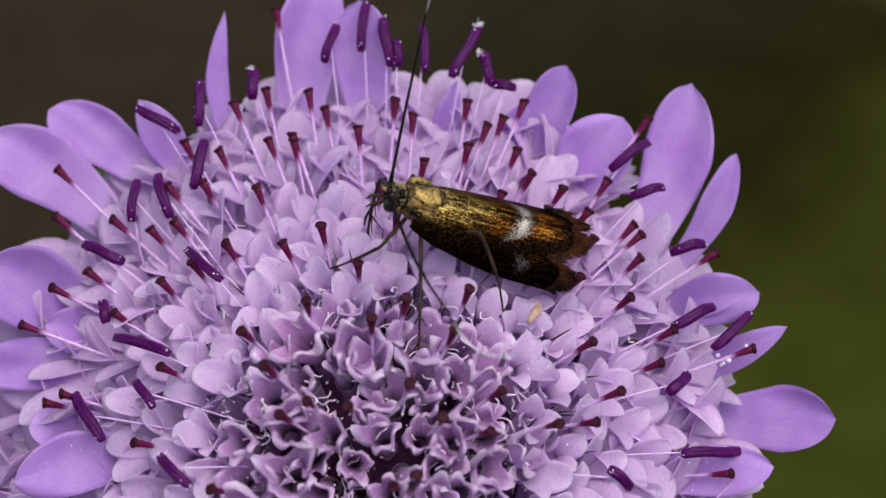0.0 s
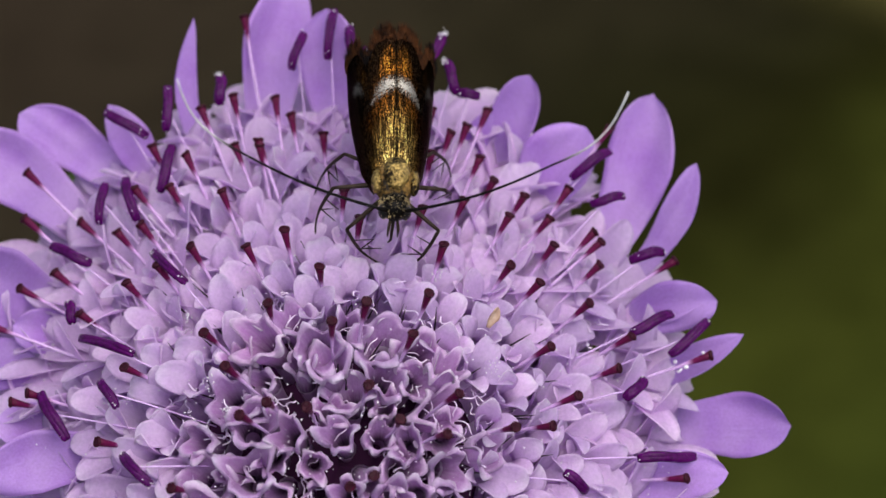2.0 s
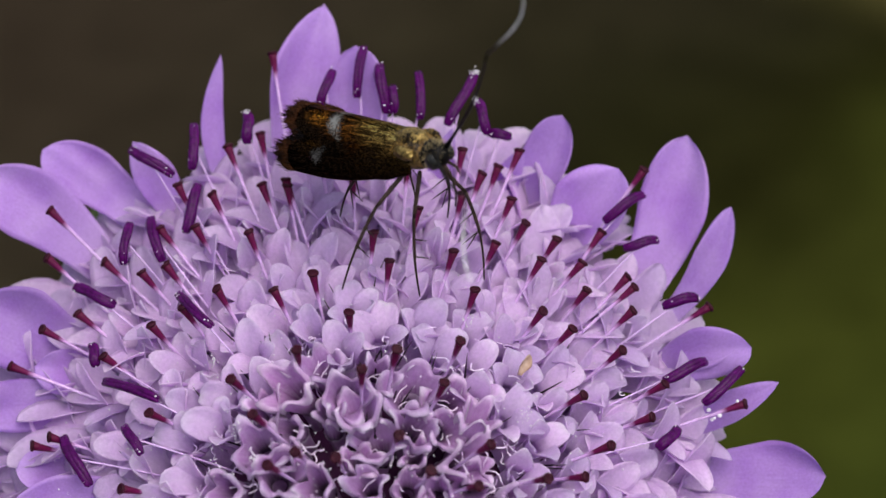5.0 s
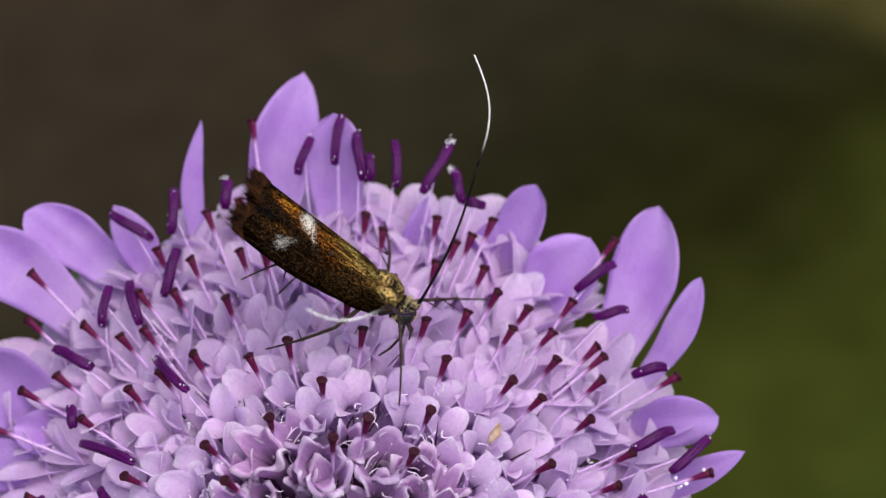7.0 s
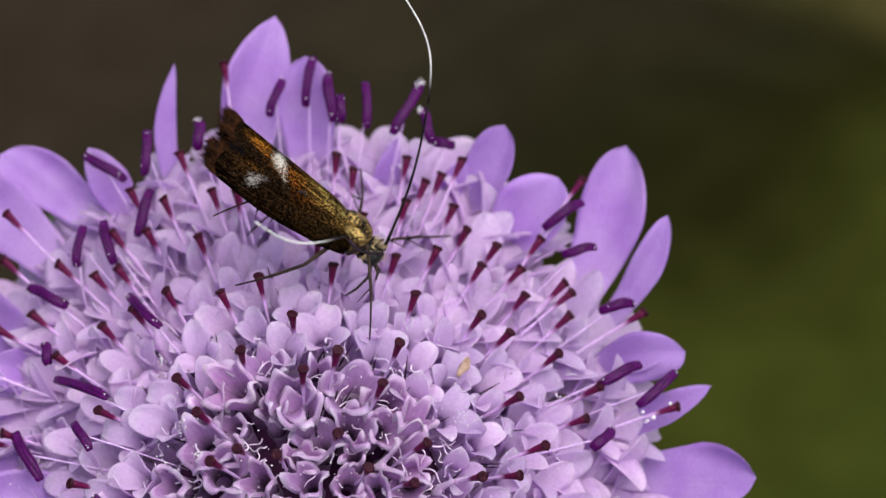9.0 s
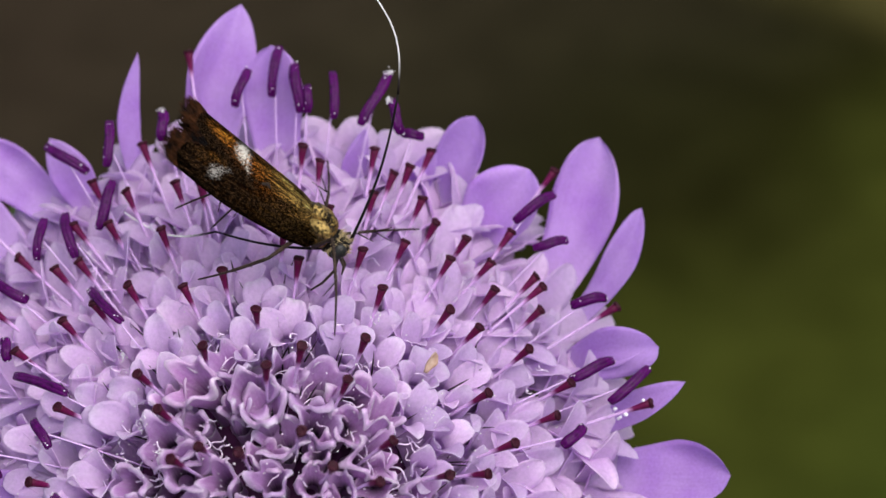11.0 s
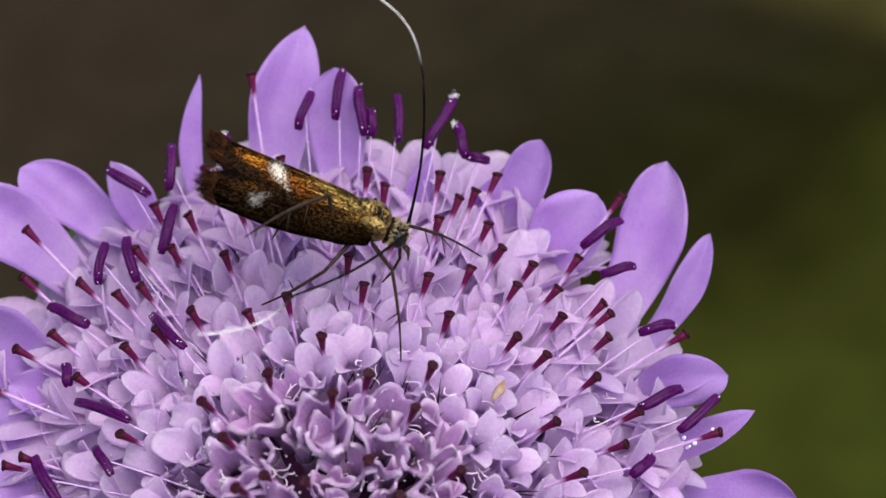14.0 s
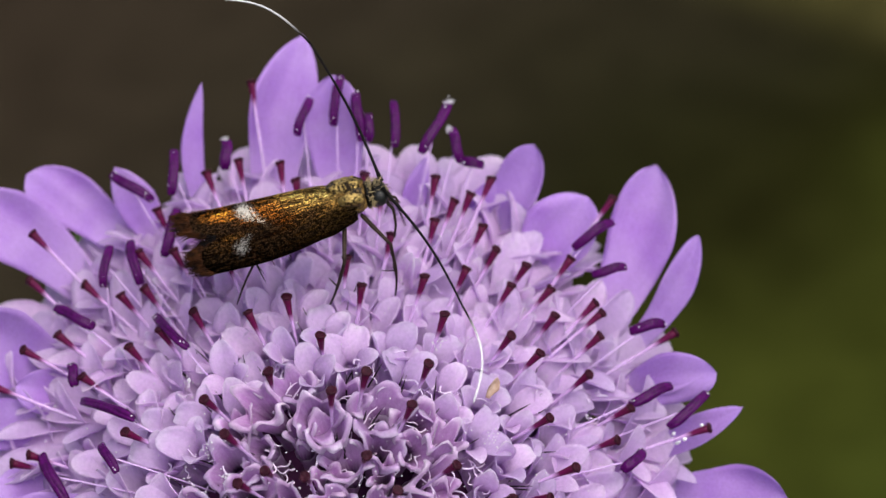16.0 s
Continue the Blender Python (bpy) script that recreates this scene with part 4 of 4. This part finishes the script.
# ---- movement ----
BODY = [
        (0, pose(0.00462, 0.00372, 0.36222, -16.3, -25.2, -172.1)),
        (0.5, pose(0.00485, 0.00492, 0.36364, -16.2, -13.8, -142.5)),
        (1, pose(0.00374, 0.00593, 0.36484, -9.0, -11.3, -120.0)),
        (1.5, pose(0.00373, 0.00671, 0.36578, -17.2, -11.6, -104.3)),
        (2, pose(0.00259, 0.00652, 0.36554, -8.4, 20.4, -89.5)),
        (2.5, pose(0.00284, 0.00613, 0.36508, -6.5, 23.7, -93.9)),
        (3, pose(0.00325, 0.00599, 0.36491, -7.4, 27.0, -93.6)),
        (3.5, pose(0.00363, 0.00617, 0.36513, -11.3, 30.5, -103.7)),
        (4, pose(0.00252, 0.00641, 0.36541, -3.0, 23.1, -91.5)),
        (4.4, pose(0.00195, 0.00710, 0.36624, -6.4, -6.5, -76.6)),
        (4.5, pose(0.00187, 0.00719, 0.36635, -6.9, -10.5, -74.6)),
        (5, pose(0.00025, 0.00742, 0.36662, 0.8, -17.7, -43.8)),
        (5.2, pose(-0.00030, 0.00757, 0.36680, 0.8, -15.2, -35.8)),
        (7.3, pose(-0.00047, 0.00601, 0.36497, -29.7, 32.7, -22.6)),
        (13.75, pose(-0.00047, 0.00601, 0.36497, -29.7, 32.7, -22.6)),
        (14, pose(-0.00141, 0.00643, 0.36546, -16.6, 21.3, -9.8)),
        (14.5, pose(-0.00248, 0.00657, 0.36561, -1.3, -17.8, -19.3)),
        (15, pose(-0.00242, 0.00641, 0.36542, -12.2, 6.8, 1.9)),
        (15.5, pose(-0.00353, 0.00658, 0.36561, 3.7, -6.5, 20.2)),
        (16, pose(-0.00241, 0.00606, 0.36501, -11.4, -10.2, 8.1)),
]
ANT_R = [
        (0, (0.07, -0.74, 0.67), (0.29, 0.12, 0.95)),
        (0.5, (0.32, -0.85, 0.42), (0.33, -0.15, 0.93)),
        (1, (0.88, -0.29, 0.37), (0.96, -0.08, 0.27)),
        (1.5, (0.44, -0.71, 0.55), (0.58, -0.61, 0.55)),
        (2, (-0.15, -0.93, 0.32), (-0.21, -0.61, 0.76)),
        (2.5, (-0.34, -0.80, 0.49), (-0.32, -0.55, 0.77)),
        (3, (-0.48, -0.73, 0.48), (-0.37, -0.45, 0.81)),
        (3.5, (-0.02, -0.90, 0.44), (-0.12, -0.76, 0.64)),
        (4, (-0.30, -0.75, 0.59), (-0.24, -0.61, 0.76)),
        (4.5, (0.99, -0.12, 0.04), (0.88, -0.47, 0.07)),
        (5, (0.84, -0.53, 0.15), (0.67, -0.70, -0.24)),
        (7.5, (-0.27, -0.93, 0.25), (-0.66, -0.71, -0.24)),
        (8, (-0.27, -0.93, 0.24), (-0.68, -0.70, -0.20)),
        (9, (-0.31, -0.93, 0.21), (-0.71, -0.68, -0.21)),
        (9.2, (-0.31, -0.93, 0.21), (-0.71, -0.68, -0.21)),
        (9.9, (-0.50, -0.85, 0.10), (-0.80, -0.55, -0.25)),
        (10.6, (-0.70, -0.55, -0.40), (-0.80, -0.40, -0.45)),
        (10.95, (-0.75, 0.20, -0.63), (-0.80, 0.20, -0.55)),
        (11.3, (-0.35, 0.90, -0.26), (-0.40, 0.87, -0.28)),
        (13.75, (-0.35, 0.90, -0.26), (-0.40, 0.87, -0.28)),
        (13.87, (-0.80, 0.15, -0.58), (-0.80, 0.10, -0.55)),
        (14, (-0.50, -0.75, -0.30), (-0.60, -0.70, -0.30)),
        (14.2, (0.10, -0.95, 0.00), (-0.10, -0.98, 0.00)),
        (14.5, (0.75, -0.65, 0.13), (0.23, -0.97, 0.01)),
        (15, (0.10, -0.97, 0.23), (0.15, -0.97, 0.18)),
        (15.5, (0.09, 0.34, -0.93), (-0.37, -0.53, -0.76)),
        (16, (0.34, -0.78, -0.52), (-0.08, -0.89, -0.44)),
]
ANT_L = [
        (0, (-0.24, 0.94, 0.25), (-0.26, 0.75, 0.61)),
        (0.5, (-0.15, 0.99, -0.05), (-0.23, 0.88, 0.42)),
        (1, (0.05, 1.00, 0.01), (0.10, 0.89, 0.44)),
        (1.5, (0.28, 0.95, 0.14), (0.33, 0.78, 0.53)),
        (2, (-0.07, 0.84, 0.54), (-0.26, 0.52, 0.81)),
        (2.5, (-0.35, 0.69, 0.63), (-0.40, 0.39, 0.83)),
        (3, (-0.37, 0.71, 0.60), (-0.43, 0.41, 0.81)),
        (3.5, (-0.40, 0.69, 0.60), (-0.50, 0.49, 0.71)),
        (4, (-0.35, 0.68, 0.64), (-0.38, 0.37, 0.85)),
        (4.5, (0.39, 0.10, 0.92), (0.47, 0.02, 0.88)),
        (5, (0.65, -0.06, 0.76), (0.71, -0.10, 0.70)),
        (7.5, (-0.33, 0.23, 0.91), (-0.73, 0.16, 0.66)),
        (8, (-0.33, 0.23, 0.91), (-0.72, 0.08, 0.68)),
        (9, (-0.38, 0.22, 0.90), (-0.78, -0.02, 0.62)),
        (11.5, (-0.36, 0.22, 0.91), (-0.80, -0.07, 0.59)),
        (13, (-0.39, 0.04, 0.92), (-0.75, -0.33, 0.58)),
        (14, (-0.30, 0.01, 0.95), (-0.74, -0.27, 0.62)),
        (14.5, (0.22, -0.32, 0.92), (0.00, -0.72, 0.69)),
        (15, (-0.39, -0.01, 0.92), (-0.78, -0.31, 0.54)),
        (15.5, (-0.53, 0.76, 0.37), (-0.84, 0.53, -0.11)),
        (16, (-0.25, 0.37, 0.90), (-0.61, -0.33, 0.72)),
]
FEET = {
    (-1, 0): [(0, 3.0, -0.5, -5.5), (0.5, 2.6, -0.8, -5.4), (1, 2.9, -0.8, -5.5), (1.5, 2.3, 0.9, -6.3), (2, 4.0, 0.2, -5.4), (2.5, 3.4, -0.1, -5.5), (3, 3.2, -0.1, -5.5), (3.5, 4.1, -0.2, -5.4), (4, 3.8, -0.2, -5.4), (4.5, 5.1, -2.0, -6.4), (5, 2.3, -1.5, -6.7), (7.3, 6.3, -3.9, -2.1), (13.75, 6.3, -3.9, -2.1), (14, 6.5, -2.6, -4.4), (14.5, 5.0, -3.4, -6.7), (15, 6.5, -1.4, -5.3), (15.5, 5.3, -3.2, -5.8), (16, 3.9, -0.0, -5.4)],
    (-1, 1): [(1, 1.7, -2.9, -5.5), (1.5, 1.4, -2.2, -6.6), (2, 2.7, -3.0, -5.1), (2.5, 5.7, -4.4, -3.6), (3, 4.2, -3.7, -4.0), (3.5, 3.8, -4.0, -4.3), (4, 4.0, -4.8, -4.4), (4.5, -0.3, -4.9, -4.2), (5, 0.4, -4.1, -5.3), (7.3, 0.3, -0.4, -5.2), (13.75, 0.3, -0.4, -5.2), (14, 0.0, -0.4, -5.6), (14.5, -2.1, -1.7, -4.7), (15, -0.6, -0.4, -5.0), (15.5, -1.0, -1.1, -5.5), (16, 0.8, -0.0, -5.2)],
    (-1, 2): [(1.5, 0.5, -3.1, -6.3), (2, 0.2, -3.0, -5.8), (2.5, -1.1, -3.2, -5.6), (3, -0.8, -2.4, -5.4), (3.5, -0.4, -4.0, -5.4), (4, 1.1, -5.7, -4.0), (4.5, -3.1, -3.1, -3.9), (5, -3.4, -0.4, -4.4), (7.3, -2.3, -1.2, -2.9), (13.75, -2.3, -1.2, -2.9), (14, -2.0, -3.7, -1.3), (14.5, -2.1, 1.2, -3.4), (15, -0.2, -4.9, 0.3), (15.5, -2.0, -0.4, -5.5), (16, -3.2, -0.4, -3.8)],
    (1, 0): [(0, 5.4, 1.1, -4.9), (0.5, 4.7, 1.5, -5.1), (1, 5.2, 0.6, -6.0), (1.5, 3.7, 1.6, -6.5), (2, 4.6, 0.7, -5.3), (2.5, 6.3, 3.2, -3.4), (3, 5.7, 2.8, -4.1), (3.5, 6.4, 3.2, -3.2), (4, 6.8, 3.1, -3.8), (4.5, 3.6, 2.1, -6.6), (5, 4.0, 0.9, -6.8), (7.3, 6.9, 4.9, 1.7), (13.75, 6.9, 4.9, 1.7), (14, 8.5, 3.7, -1.0), (14.5, 7.2, 1.4, -5.4), (15, 7.3, 1.8, -4.2), (15.5, 6.1, 2.6, -5.0), (16, 5.0, 4.3, -4.2)],
    (1, 1): [(0, 1.4, 6.0, -3.7), (0.5, 2.4, 5.0, -4.1), (1, 0.6, 3.3, -5.2), (1.5, -0.9, 5.0, -3.3), (2, 0.2, 3.1, -5.3), (2.5, 2.6, 4.6, -4.8), (3, 1.0, 5.3, -4.4), (3.5, 1.5, 6.1, -3.2), (4, 1.4, 5.3, -4.6), (4.5, 2.3, 5.5, -4.4), (5, -0.2, 3.1, -5.7), (7.3, 1.6, 6.4, 1.1), (13.75, 1.6, 6.4, 1.1), (14, 2.0, 4.4, -3.6), (16, 2.0, 3.6, -4.2)],
    (1, 2): [(0, -2.1, 3.3, -2.1), (0.5, -2.2, 2.6, -3.7), (1, -2.5, 1.1, -4.4), (1.5, -1.9, 2.6, -5.1), (2, -0.8, 3.4, -5.3), (4, -1.7, 2.5, -5.5), (4.5, -1.2, 2.6, -4.6), (5.2, -1.2, 2.4, -4.6), (7.3, -0.6, 3.4, -4.2), (16, -0.6, 3.4, -4.2)],
}


def antenna_rows(rows, side):
    """Poses of the antenna on the moth and of its end on the antenna, from the directions of both."""
    whole, ends, last = [], [], Vector((0, 0, 1))
    for t, way, then in rows:
        x, far = Vector(way).normalized(), Vector(then).normalized()
        bow = x * far.dot(x) - far
        z = bow.normalized() if bow.length > 0.08 else last
        if z.dot(last) < 0.35 and whole:
            z = last
        z = (z - x * z.dot(x)).normalized()
        last = z
        m = Matrix((x, z.cross(x), z)).transposed()
        whole.append((t, Matrix.Translation(Vector((4.5, side * 0.35, 0.35)) * MM) @ m.to_4x4()))
        x2 = m.inverted() @ far
        z2 = Vector((0.4, 0, 1))
        z2 = (z2 - x2 * z2.dot(x2)).normalized()
        turn = Matrix((x2, z2.cross(x2), z2)).transposed()
        ends.append((t, Matrix.Translation((7.0 * MM, 0, 0)) @ turn.to_4x4()))
    return whole, ends


def leg_rows(feet, side, k):
    """Two-bone reach from the hip to each foot place (t, x, y, z in mm on the moth)."""
    hip = Vector((HIPS[k][0], side * HIPS[k][1], HIPS[k][2])) * MM
    upper, lower = [], []
    for t, *place in feet:
        way = Vector(place) * MM - hip
        d = min(max(way.length, (FEMUR + SHIN) * 0.74), (FEMUR + SHIN) * 0.985)
        a = math.acos((FEMUR ** 2 + d * d - SHIN ** 2) / (2 * FEMUR * d))
        b = math.pi - math.acos((FEMUR ** 2 + SHIN ** 2 - d * d) / (2 * FEMUR * SHIN))
        x = way.normalized()
        lift = Vector((0.5 - 0.35 * k, side, 0.3)) if k < 2 else Vector((-0.2, 0.12 * side, 1.0))
        y = lift.cross(x).normalized()
        m = Matrix((x, y, x.cross(y))).transposed() @ Matrix.Rotation(-a, 3, "Y")
        upper.append((t, Matrix.Translation(hip) @ m.to_4x4()))
        lower.append((t, Matrix.Translation((FEMUR, 0, 0)) @ Matrix.Rotation(b, 4, "Y")))
    return upper, lower


# how far the outer edges of the wings are lifted (seconds, degrees)
LIFT = [(0, 3), (1, 5), (1.5, 9), (2, 2), (4, 2), (4.5, 6), (5.2, 0), (7.3, 0), (14, 0), (16, 2)]


def wing_rows(side):
    ridge = Vector((3.3, 0, 0.9)) * MM
    return [(t, Matrix.Translation(ridge) @ Matrix.Rotation(radians(side * lift), 4, "X") @ Matrix.Translation(-ridge)) for t, lift in LIFT]


def held(rows):
    """The same rows, reaching from the clip's start to its end."""
    rows = list(rows)
    if rows[0][0] > 0:
        rows.insert(0, (0.0, *rows[0][1:]))
    if rows[-1][0] < 16:
        rows.append((16.0, *rows[-1][1:]))
    return rows


def motions():
    walk(moth, BODY)
    for side, rows in ((-1, ANT_R), (1, ANT_L)):
        whole, ends = antenna_rows(held(rows), side)
        walk(ANTENNAE[side][0], whole)
        walk(ANTENNAE[side][1], ends)
    for side, wing in WINGS.items():
        walk(wing, wing_rows(side))
    for (side, k), (upper, shin) in LEGS.items():
        first, second = leg_rows(held(FEET[(side, k)]), side, k)
        walk(upper, first)
        walk(shin, second)


motions()
